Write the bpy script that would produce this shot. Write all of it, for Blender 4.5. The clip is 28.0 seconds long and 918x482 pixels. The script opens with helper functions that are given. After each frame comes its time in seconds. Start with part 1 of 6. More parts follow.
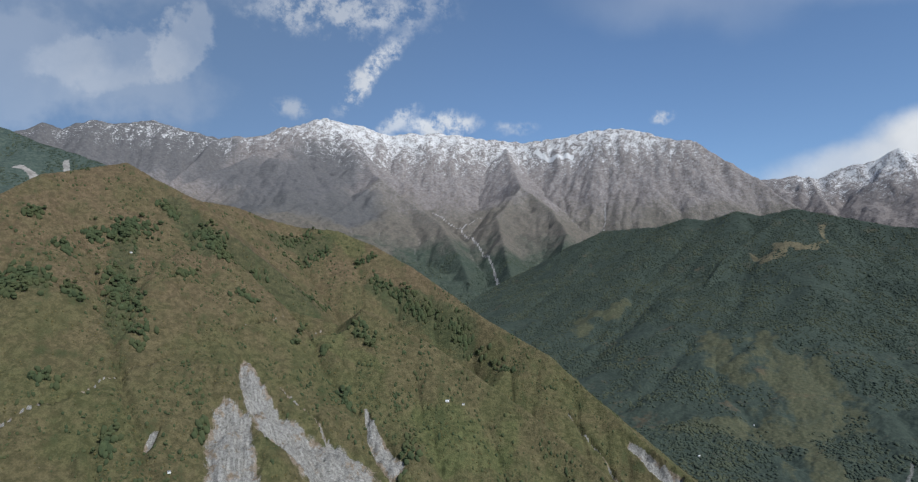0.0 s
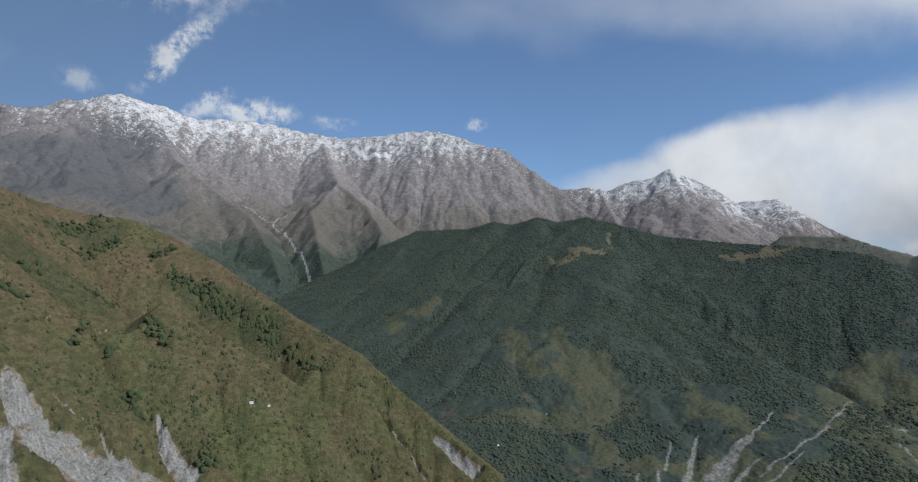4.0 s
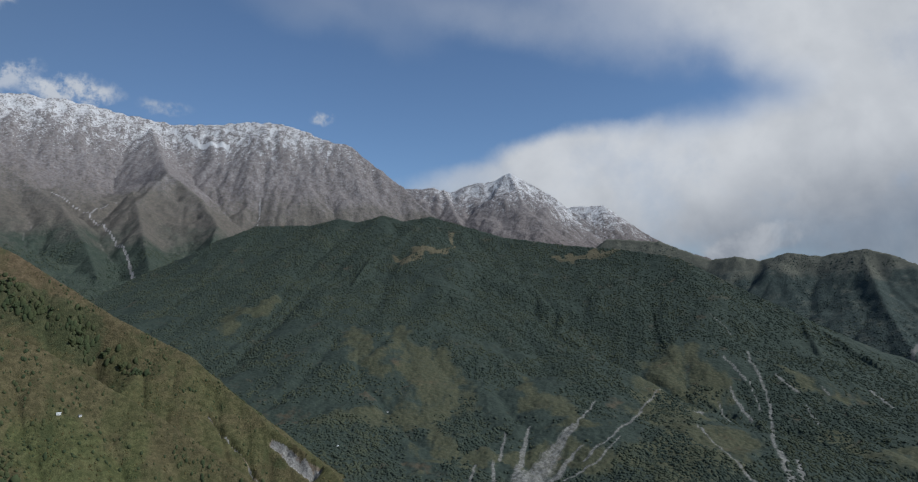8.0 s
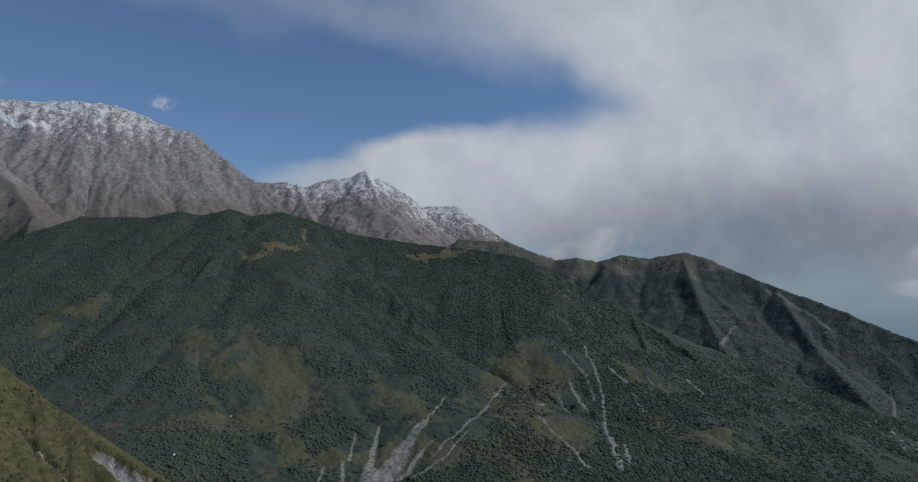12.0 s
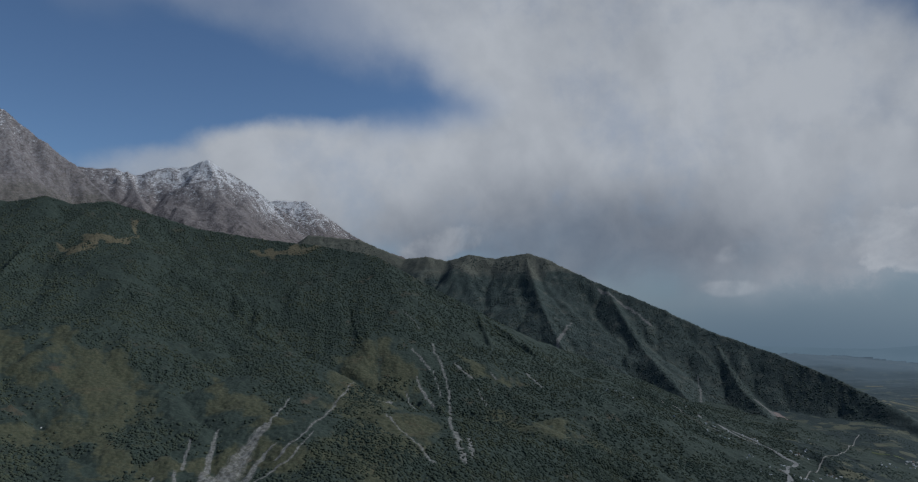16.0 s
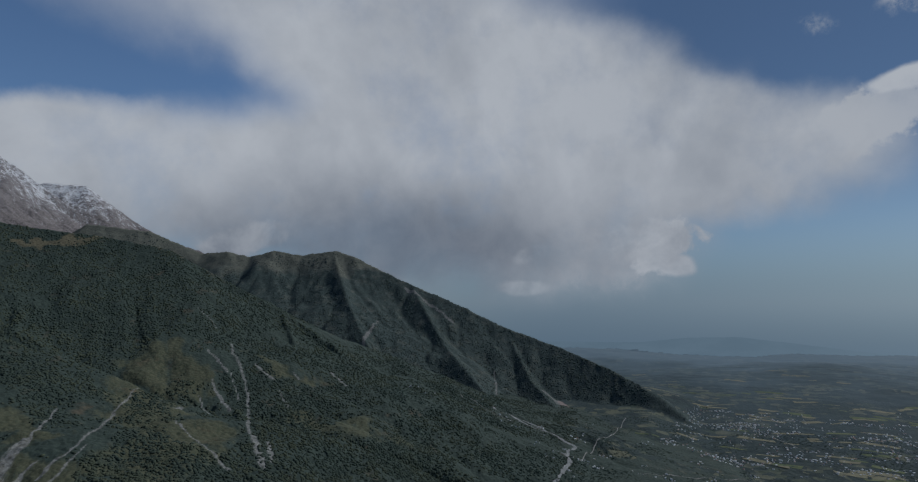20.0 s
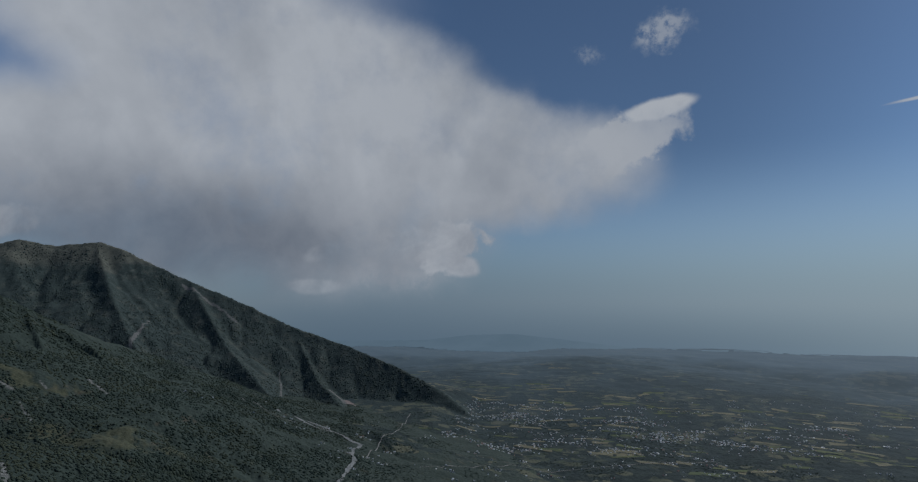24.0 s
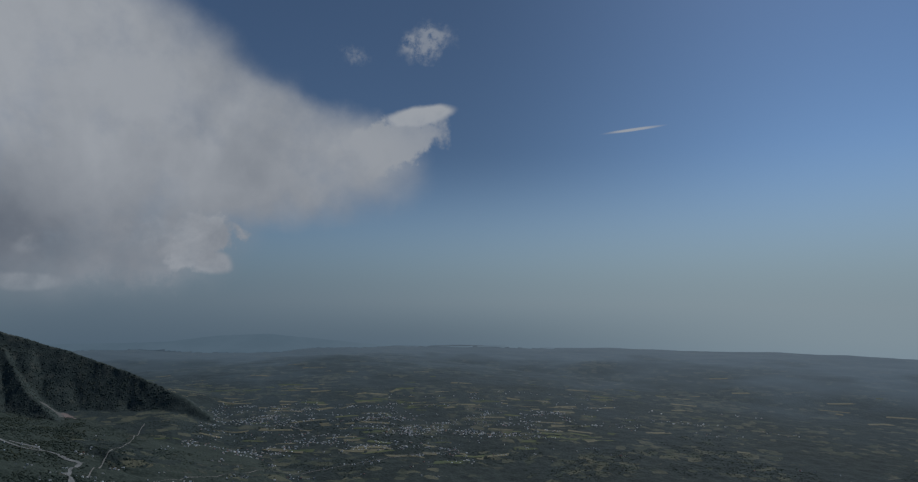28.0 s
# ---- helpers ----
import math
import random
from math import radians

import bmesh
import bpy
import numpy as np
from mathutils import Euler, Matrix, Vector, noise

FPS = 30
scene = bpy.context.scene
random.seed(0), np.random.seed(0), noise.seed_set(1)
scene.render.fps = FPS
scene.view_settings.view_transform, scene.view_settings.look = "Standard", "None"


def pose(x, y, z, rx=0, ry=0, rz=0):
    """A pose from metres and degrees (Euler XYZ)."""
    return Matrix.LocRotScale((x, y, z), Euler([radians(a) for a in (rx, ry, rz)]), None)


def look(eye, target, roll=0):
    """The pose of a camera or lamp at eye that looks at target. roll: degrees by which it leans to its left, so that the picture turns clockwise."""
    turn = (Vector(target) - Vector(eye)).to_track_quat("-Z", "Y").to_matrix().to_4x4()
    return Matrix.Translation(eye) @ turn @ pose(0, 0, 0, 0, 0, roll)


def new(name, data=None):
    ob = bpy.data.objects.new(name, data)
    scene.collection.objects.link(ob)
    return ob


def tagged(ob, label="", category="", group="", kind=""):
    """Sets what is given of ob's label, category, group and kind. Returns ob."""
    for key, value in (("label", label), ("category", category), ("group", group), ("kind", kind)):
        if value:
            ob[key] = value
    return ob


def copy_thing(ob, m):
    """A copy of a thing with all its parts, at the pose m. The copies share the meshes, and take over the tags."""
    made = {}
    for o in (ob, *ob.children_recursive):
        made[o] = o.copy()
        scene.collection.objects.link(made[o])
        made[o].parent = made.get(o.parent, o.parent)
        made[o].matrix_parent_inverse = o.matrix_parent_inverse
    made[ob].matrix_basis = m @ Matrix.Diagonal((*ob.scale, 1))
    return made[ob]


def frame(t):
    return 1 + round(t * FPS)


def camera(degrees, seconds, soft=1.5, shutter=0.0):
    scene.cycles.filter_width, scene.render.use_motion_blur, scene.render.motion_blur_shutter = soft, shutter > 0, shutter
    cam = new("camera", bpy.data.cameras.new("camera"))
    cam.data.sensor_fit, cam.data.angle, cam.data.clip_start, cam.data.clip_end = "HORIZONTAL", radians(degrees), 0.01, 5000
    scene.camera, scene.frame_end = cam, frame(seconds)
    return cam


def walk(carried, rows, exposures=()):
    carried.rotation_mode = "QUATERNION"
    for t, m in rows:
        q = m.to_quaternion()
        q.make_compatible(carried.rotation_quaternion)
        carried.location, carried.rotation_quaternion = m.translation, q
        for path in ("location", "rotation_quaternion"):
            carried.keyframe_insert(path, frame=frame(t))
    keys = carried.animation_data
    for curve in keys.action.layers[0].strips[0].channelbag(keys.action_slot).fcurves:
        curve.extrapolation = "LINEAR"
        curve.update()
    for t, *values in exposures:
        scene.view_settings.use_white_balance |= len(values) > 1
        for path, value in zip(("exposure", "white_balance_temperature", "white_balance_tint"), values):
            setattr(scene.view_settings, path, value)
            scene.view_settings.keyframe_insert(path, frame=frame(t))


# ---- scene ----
# A drone hovers over a valley at the foot of a snowy range and turns to the right.
EYE = 360.0
cam = camera(71.2, 28.0, soft=1.2)
EXPOSURES = [(0.0, 0.38, 6100, 7), (3.0, 0.34, 6100, 7), (8.0, 0.0, 6000, 7), (12.0, -0.22, 5950, 7), (15.0, -0.43, 5850, 7), (20.0, -0.53, 5800, 7), (25.0, -0.7, 5800, 7), (28.0, -0.84, 5860, 7)]
# seconds, yaw, pitch, roll
ROWS = [
    (0, 0.00, 6.20, 0.20), (0.5, -0.92, 6.19, 0.21), (1, -2.96, 6.16, 0.32), (1.5, -5.41, 6.12, 0.50),
    (2, -7.89, 6.11, 0.57), (2.5, -10.24, 6.11, 0.55), (3, -12.36, 6.11, 0.52), (3.5, -14.46, 6.10, 0.45),
    (5.5, -22.38, 6.08, 0.30), (6, -24.12, 6.07, 0.23), (6.5, -25.80, 6.05, 0.17), (7, -27.35, 6.04, 0.13),
    (7.5, -28.70, 6.03, 0.12), (8, -30.40, 6.01, 0.11), (8.5, -32.23, 5.99, 0.07), (9, -33.99, 5.97, 0.03),
    (9.5, -35.59, 5.96, 0.00), (10, -36.94, 5.95, -0.01), (10.5, -38.39, 5.93, -0.02), (11, -39.97, 5.91, -0.03),
    (11.5, -41.70, 5.89, -0.03), (12, -43.39, 5.86, -0.03), (12.5, -45.04, 5.84, -0.04), (14.5, -51.85, 5.75, -0.14),
    (15, -53.40, 5.73, -0.10), (15.5, -55.03, 5.71, -0.09), (16, -56.70, 5.69, -0.06), (16.5, -58.47, 5.67, -0.03),
    (17, -60.47, 5.65, -0.02), (17.5, -62.60, 5.62, -0.02), (18, -64.82, 5.60, -0.02), (18.5, -67.09, 5.59, -0.01),
    (19, -69.42, 5.58, 0.02), (19.5, -71.49, 5.56, 0.04), (20, -73.73, 5.54, 0.07), (20.5, -75.94, 5.53, 0.13),
    (21, -78.15, 5.51, 0.17), (21.5, -80.37, 5.51, 0.17), (23.5, -89.71, 5.51, 0.25), (24, -92.22, 5.50, 0.32),
    (25, -97.30, 5.50, 0.37), (25.5, -100.00, 5.50, 0.41), (26, -102.78, 5.50, 0.44), (26.5, -105.69, 5.51, 0.47),
    (27, -108.49, 5.52, 0.49), (28, -113.56, 5.55, 0.50),
]
walk(cam, [(t, pose(0, 0, EYE, 90 + p, -r, y)) for t, y, p, r in ROWS], EXPOSURES)

# ---- sky, clouds and sun ----
SUN_AZ, SUN_EL = 138.0, 42.0


class Nodes:
    """A node tree and short calls to wire it."""

    def __init__(self, tree):
        self.tree = tree
        tree.nodes.clear()

    def add(self, kind, inputs=(), **settings):
        n = self.tree.nodes.new(kind)
        if "operation" in settings:
            n.operation = settings["operation"]
        if "use_clamp" in settings:
            n.use_clamp = settings["use_clamp"]
        if "interpolation_type" in settings:
            n.clamp, n.interpolation_type = True, settings["interpolation_type"]
        if "data_type" in settings:
            n.data_type = settings["data_type"]
        if "attribute_name" in settings:
            n.attribute_name = settings["attribute_name"]
        for slot, value in dict(inputs).items():
            if isinstance(value, bpy.types.NodeSocket):
                self.tree.links.new(value, n.inputs[slot])
            else:
                n.inputs[slot].default_value = value
        return n

    def math(self, op, a, b=0.0, c=0.0, clamp=False):
        return self.add("ShaderNodeMath", {0: a, 1: b, 2: c}, operation=op, use_clamp=clamp).outputs[0]

    def ramp(self, x, lo, hi, smooth=True):
        return self.add("ShaderNodeMapRange", {0: x, 1: lo, 2: hi, 3: 0.0, 4: 1.0}, interpolation_type="SMOOTHSTEP" if smooth else "LINEAR").outputs[0]

    def mix(self, f, a, b):
        n = self.add("ShaderNodeMix", data_type="RGBA")
        for slot, value in ((0, f), (6, a), (7, b)):
            if isinstance(value, bpy.types.NodeSocket):
                self.tree.links.new(value, n.inputs[slot])
            else:
                n.inputs[slot].default_value = (*value, 1.0) if isinstance(value, tuple) and len(value) == 3 else value
        return n.outputs[2]

    def noise(self, where, scale, detail=4.0, rough=0.55, distortion=0.0):
        return self.add("ShaderNodeTexNoise", {"Vector": where, "Scale": scale, "Detail": detail, "Roughness": rough, "Distortion": distortion})


# Cloud banks: azimuth, elevation, half width, half height, tilt (degrees), softness, thickness
CLOUDS = [
    # the great anvil to the east
    (78, 17.6, 24, 8.2, -14, 0.32, 1.0), (92, 13.5, 17, 6.0, -8, 0.3, 1.0), (80, 9, 14, 8, -14, 0.4, 1.0),
    (56, 10.5, 26, 4.4, 6, 0.5, 0.97), (39, 12.4, 13.5, 2.5, 10, 0.5, 0.97), (68, 14, 20, 5.5, 4, 0.5, 1.0), (61, 23, 22, 4.2, -16, 0.7, 0.8), (63, 29, 20, 7, -12, 0.7, 0.9),
    (40, 24.5, 20, 2.3, -12, 1.0, 0.34), (66, 5.5, 22, 4.0, -5, 0.6, 0.85), (44, 8.6, 14, 2.2, -3, 0.6, 0.9),
    (106.2, 13.5, 5.5, 2.7, 26, 0.2, 0.85), (109.4, 16.7, 3.3, 0.85, 10, 0.3, 1.0, 1), (91.0, 5.6, 3.0, 2.6, 30, 0.2, 0.95, 1), (92.6, 3.2, 1.6, 1.0, 0, 0.3, 0.9, 1), (87.5, 5.4, 2.6, 1.6, 0, 0.4, 0.8, 1),
    (85, 2.6, 6, 1.7, 0, 0.5, 0.7), (79.3, 1.5, 2.4, 0.7, 0, 0.3, 1.0, 1), (54.5, 5.2, 4.2, 1.3, 8, 0.3, 1.0, 1), (66, 2.4, 3.6, 1.0, -14, 0.4, 0.9, 1), (80, 4.4, 1.6, 0.7, 20, 0.4, 0.8, 1),
    # the fair-weather clouds over the range
    (-30, 19.4, 6.5, 2.4, 12, 0.25, 0.2), (-24.8, 20.8, 3.4, 2.5, 40, 0.2, 0.27), (-36, 18.0, 6, 4.4, 0, 0.3, 0.2), (-27, 17.4, 6, 2.4, 0, 0.8, 0.25), (-33, 25.5, 14, 2.6, 4, 1.0, 0.22), (-8.0, 20.6, 4.2, 0.9, 48, 0.6, 0.85), (-6, 16.7, 2.4, 0.7, 30, 0.6, 0.7), (-2.0, 16.6, 3.4, 1.0, 4, 0.5, 0.85), (-14.8, 17.6, 1.4, 0.7, 0, 0.7, 0.5),
    (-10.5, 25.6, 8.0, 1.9, 4, 0.7, 0.6), (19, 25.6, 8, 2.3, -8, 1.2, 0.2), (18, 16.2, 1.1, 0.55, 8, 0.5, 0.7), (5, 16.1, 2, 0.6, 0, 0.6, 0.5),
    (110, 22.9, 2.3, 1.5, 20, 0.5, 0.6), (103.3, 21.5, 1.3, 0.7, -20, 0.6, 0.35),
    (129, 15.0, 2.3, 0.13, 5, 0.6, 0.9, 1),
]


def build_sky():
    world = bpy.data.worlds.new("sky")
    scene.world = world
    world.use_nodes = True
    t = Nodes(world.node_tree)
    way = t.add("ShaderNodeTexCoord").outputs["Generated"]
    xyz = t.add("ShaderNodeSeparateXYZ", {0: way}).outputs
    el = t.math("MULTIPLY", t.math("ARCSINE", xyz[2]), 57.2958)
    az = t.math("MULTIPLY", t.math("ARCTAN2", xyz[0], xyz[1]), 57.2958)
    # ragged edges: the place is shifted by two sizes of billow
    # high cloud fans out from the storm's foot
    foot_x, foot_y = t.math("SUBTRACT", az, 84.0), t.math("SUBTRACT", el, -6.0)
    fan = t.add("ShaderNodeCombineXYZ", {0: t.math("MULTIPLY", t.math("ARCTAN2", foot_x, foot_y), 3.2), 1: t.math("MULTIPLY", t.math("SQRT", t.math("ADD", t.math("MULTIPLY", foot_x, foot_x), t.math("MULTIPLY", foot_y, foot_y))), 0.045)}).outputs[0]
    fanned = t.ramp(t.noise(fan, 0.9, 5.0, 0.5, 0.6).outputs["Fac"], 0.3, 0.7)
    big = t.noise(way, 6.0, 2.0, 0.5).outputs["Color"]
    small = t.noise(way, 26.0, 6.0, 0.6).outputs["Color"]
    b, s = t.add("ShaderNodeSeparateXYZ", {0: big}).outputs, t.add("ShaderNodeSeparateXYZ", {0: small}).outputs
    wobble = [t.math("ADD", t.math("MULTIPLY_ADD", b[i], 8.0 - 2 * i, -4.0 + i), t.math("MULTIPLY_ADD", s[i], 1.5, -0.75)) for i in (0, 1)]
    fine_ = t.add("ShaderNodeSeparateXYZ", {0: t.noise(way, 42.0, 6.0, 0.6).outputs["Color"]}).outputs
    tear = [t.math("MULTIPLY_ADD", fine_[i], 2.6, -1.3) for i in (0, 1)]
    patchy = t.ramp(t.noise(way, 38.0, 6.0, 0.7).outputs["Fac"], 0.38, 0.6)
    total, white = None, None
    for caz, cel, w, h, tilt, soft, thick, *glow in CLOUDS:
        size = min(1.0, h / 2.4)
        torn = 0.0 if (glow and h <= 1.0) or (h > 2.2 and not glow and caz > 0 and soft > 0.2) else 1.3 if glow or h > 2.2 else 2.0
        warp = [t.math("ADD", a, t.math("MULTIPLY", b, torn)) for a, b in zip(wobble, tear)] if torn else wobble
        dx = t.math("ADD", t.math("SUBTRACT", az, caz), t.math("MULTIPLY", warp[0], size))
        dy = t.math("ADD", t.math("SUBTRACT", el, cel), t.math("MULTIPLY", warp[1], size))
        c, sn = math.cos(radians(tilt)), math.sin(radians(tilt))
        u = t.math("ADD", t.math("MULTIPLY", dx, c / w), t.math("MULTIPLY", dy, sn / w))
        v = t.math("SUBTRACT", t.math("MULTIPLY", dy, c / h), t.math("MULTIPLY", dx, sn / h))
        q = t.math("SQRT", t.math("ADD", t.math("MULTIPLY", u, u), t.math("MULTIPLY", v, v)))
        m = t.math("MULTIPLY", t.ramp(q, 1.0 + soft * 0.6, 1.0 - soft), thick)
        if h < 2 and not glow:
            m = t.math("MULTIPLY", m, patchy)
        if glow:
            white = m if white is None else t.math("MAXIMUM", white, m)
        total = m if total is None else t.math("SUBTRACT", t.math("ADD", total, m), t.math("MULTIPLY", total, m))
    wisp = t.ramp(t.noise(way, 8.0, 6.0, 0.6).outputs["Fac"], 0.2, 0.55)
    cover = t.math("MULTIPLY", total, t.math("MULTIPLY_ADD", wisp, 0.3, 0.72), clamp=True)
    cover = t.math("MULTIPLY", cover, t.ramp(el, -2.0, 3.0))
    # cloud light: white tops, grey-violet bases
    billow = t.ramp(t.noise(way, 5.0, 5.0, 0.5, 0.3).outputs["Fac"], 0.3, 0.7)
    puff = t.ramp(t.noise(way, 13.0, 7.0, 0.6, 0.3).outputs["Fac"], 0.3, 0.7)
    du, dv = t.math("MULTIPLY_ADD", az, 1 / 24.0, -66 / 24.0), t.math("MULTIPLY_ADD", t.math("ADD", el, t.math("MULTIPLY", wobble[1], 0.8)), 1 / 7.0, -5.0 / 7)
    base = t.ramp(t.math("SQRT", t.math("ADD", t.math("MULTIPLY", du, du), t.math("MULTIPLY", dv, dv))), 0.25, 1.25)
    lit = t.math("ADD", t.math("MULTIPLY", base, 0.56), t.math("ADD", t.math("MULTIPLY", billow, 0.26), t.math("ADD", t.math("MULTIPLY", t.math("MULTIPLY", fanned, t.ramp(el, 3.0, 15.0)), 0.26), t.math("MULTIPLY", puff, 0.13))), clamp=True)
    lit = t.math("MULTIPLY", lit, t.math("MULTIPLY_ADD", t.ramp(az, 72.0, 98.0), -0.12, 1.0))
    lit = t.math("ADD", lit, t.math("MULTIPLY", white, t.math("MULTIPLY_ADD", puff, 0.3, 0.0)), clamp=True)
    grey = t.mix(lit, CLOUD_DARK, CLOUD_LIGHT)
    nishita = t.add("ShaderNodeTexSky")
    nishita.sky_type, nishita.sun_disc = "NISHITA", False
    nishita.sun_elevation, nishita.sun_rotation = radians(SUN_EL), radians(SUN_AZ)
    nishita.altitude, nishita.air_density, nishita.dust_density, nishita.ozone_density = 1800.0, 1.0, 0.4, 2.5
    air = nishita.outputs[0]
    clear = t.math("MULTIPLY", t.math("MULTIPLY", t.ramp(az, 60.0, 95.0), t.ramp(az, 152.0, 110.0)), t.ramp(el, 0.0, 14.0))
    air = t.mix(t.math("MULTIPLY", clear, 0.62), air, (0.54, 0.84, 1.4))
    air = t.mix(t.math("MULTIPLY", t.ramp(az, 18.0, -30.0), 0.62), air, (1.05, 1.48, 2.2))
    glare = t.mix(t.ramp(az, 80.0, 145.0), HAZE, (3.7, 4.5, 4.95))
    haze = t.ramp(el, 14.0, 0.0)
    east = t.ramp(az, 20.0, 85.0)
    air = t.mix(t.math("MULTIPLY", haze, t.math("MULTIPLY_ADD", east, 0.68, 0.25)), air, glare)
    sky = t.mix(cover, air, grey)
    sky = t.mix(t.ramp(el, -2.2, -5.0), sky, glare)
    # thick air low over the plain
    low = t.math("MULTIPLY", t.ramp(el, 0.8, -3.6), t.math("MULTIPLY", t.ramp(az, 60.0, 80.0), t.ramp(az, 150.0, 105.0)))
    sky = t.mix(t.math("MULTIPLY", low, 0.55), sky, (1.3, 1.85, 2.35))
    back = t.add("ShaderNodeBackground", {"Color": sky, "Strength": SKY_STRENGTH})
    out = t.add("ShaderNodeOutputWorld")
    t.tree.links.new(back.outputs[0], out.inputs[0])


CLOUD_DARK, CLOUD_LIGHT, HAZE, SKY_STRENGTH = (1.9, 2.1, 2.5), (6.15, 6.05, 6.1), (1.8, 2.42, 3.05), 0.1
build_sky()
sun = new("sun", bpy.data.lights.new("sun", "SUN"))
sun.data.energy, sun.data.angle, sun.data.color = 3.4, radians(0.6), (1.0, 0.95, 0.88)
sun.matrix_world = look((0, 0, 2500), (-math.sin(radians(SUN_AZ)) * 100, -math.cos(radians(SUN_AZ)) * 100, 2500 - 100 * math.tan(radians(SUN_EL))))

# ---- materials ----
def material(name, build, bump=0.0, bump_scale=1.0, rough=0.9, stretch=1.0, canopy=0.0, gloss=0.15):
    """A rough natural surface: build(t, where) gives the colour."""
    m = bpy.data.materials.new(name)
    m.use_nodes = True
    t = Nodes(m.node_tree)
    where = t.add("ShaderNodeNewGeometry").outputs["Position"]
    colour = build(t, where)
    bsdf = t.add("ShaderNodeBsdfPrincipled", {"Base Color": colour, "Roughness": rough, "Specular IOR Level": gloss})
    if bump:
        along = t.add("ShaderNodeVectorMath", {0: where, 1: (1.0, 1.0, stretch)}, operation="MULTIPLY").outputs[0]
        height = t.noise(along, bump_scale, 7.0, 0.7).outputs["Fac"]
        if canopy:
            # rounded tree crowns
            crowns = t.add("ShaderNodeTexVoronoi", {"Vector": where, "Scale": 1 / canopy, "Randomness": 1.0}).outputs["Distance"]
            height = t.math("ADD", t.math("MULTIPLY", height, 0.6), t.math("MULTIPLY", crowns, -1.0))
        t.tree.links.new(t.add("ShaderNodeBump", {"Height": height, "Strength": 0.9, "Distance": bump}).outputs[0], bsdf.inputs["Normal"])
    out = t.add("ShaderNodeOutputMaterial")
    t.tree.links.new(bsdf.outputs[0], out.inputs[0])
    return m


def mask(t, name):
    return t.add("ShaderNodeAttribute", attribute_name=name).outputs["Fac"]


def slide_lines(t, where, across, down):
    """Coordinates that run down a slide, for streaks of rubble."""
    z = t.add("ShaderNodeSeparateXYZ", {0: where}).outputs[2]
    return t.add("ShaderNodeCombineXYZ", {0: t.math("MULTIPLY", mask(t, "across"), across), 1: t.math("MULTIPLY", mask(t, "along"), down), 2: t.math("MULTIPLY", z, 0.01)}).outputs[0]


def fall_line(t, where, across, down):
    """Coordinates that run down the slopes, which all face the valley's middle."""
    p = t.add("ShaderNodeSeparateXYZ", {0: where}).outputs
    turn = t.math("MULTIPLY", t.math("ARCTAN2", p[0], p[1]), 1400.0 * across)
    away = t.math("MULTIPLY", t.math("SQRT", t.math("ADD", t.math("MULTIPLY", p[0], p[0]), t.math("MULTIPLY", p[1], p[1]))), down)
    return t.add("ShaderNodeCombineXYZ", {0: turn, 1: away, 2: t.math("MULTIPLY", p[2], down * 0.5)}).outputs[0]


def rock(t, where, dark, light, scale):
    n = t.noise(where, scale, 8.0, 0.7).outputs["Fac"]
    return t.mix(t.ramp(n, 0.3, 0.72), dark, light)


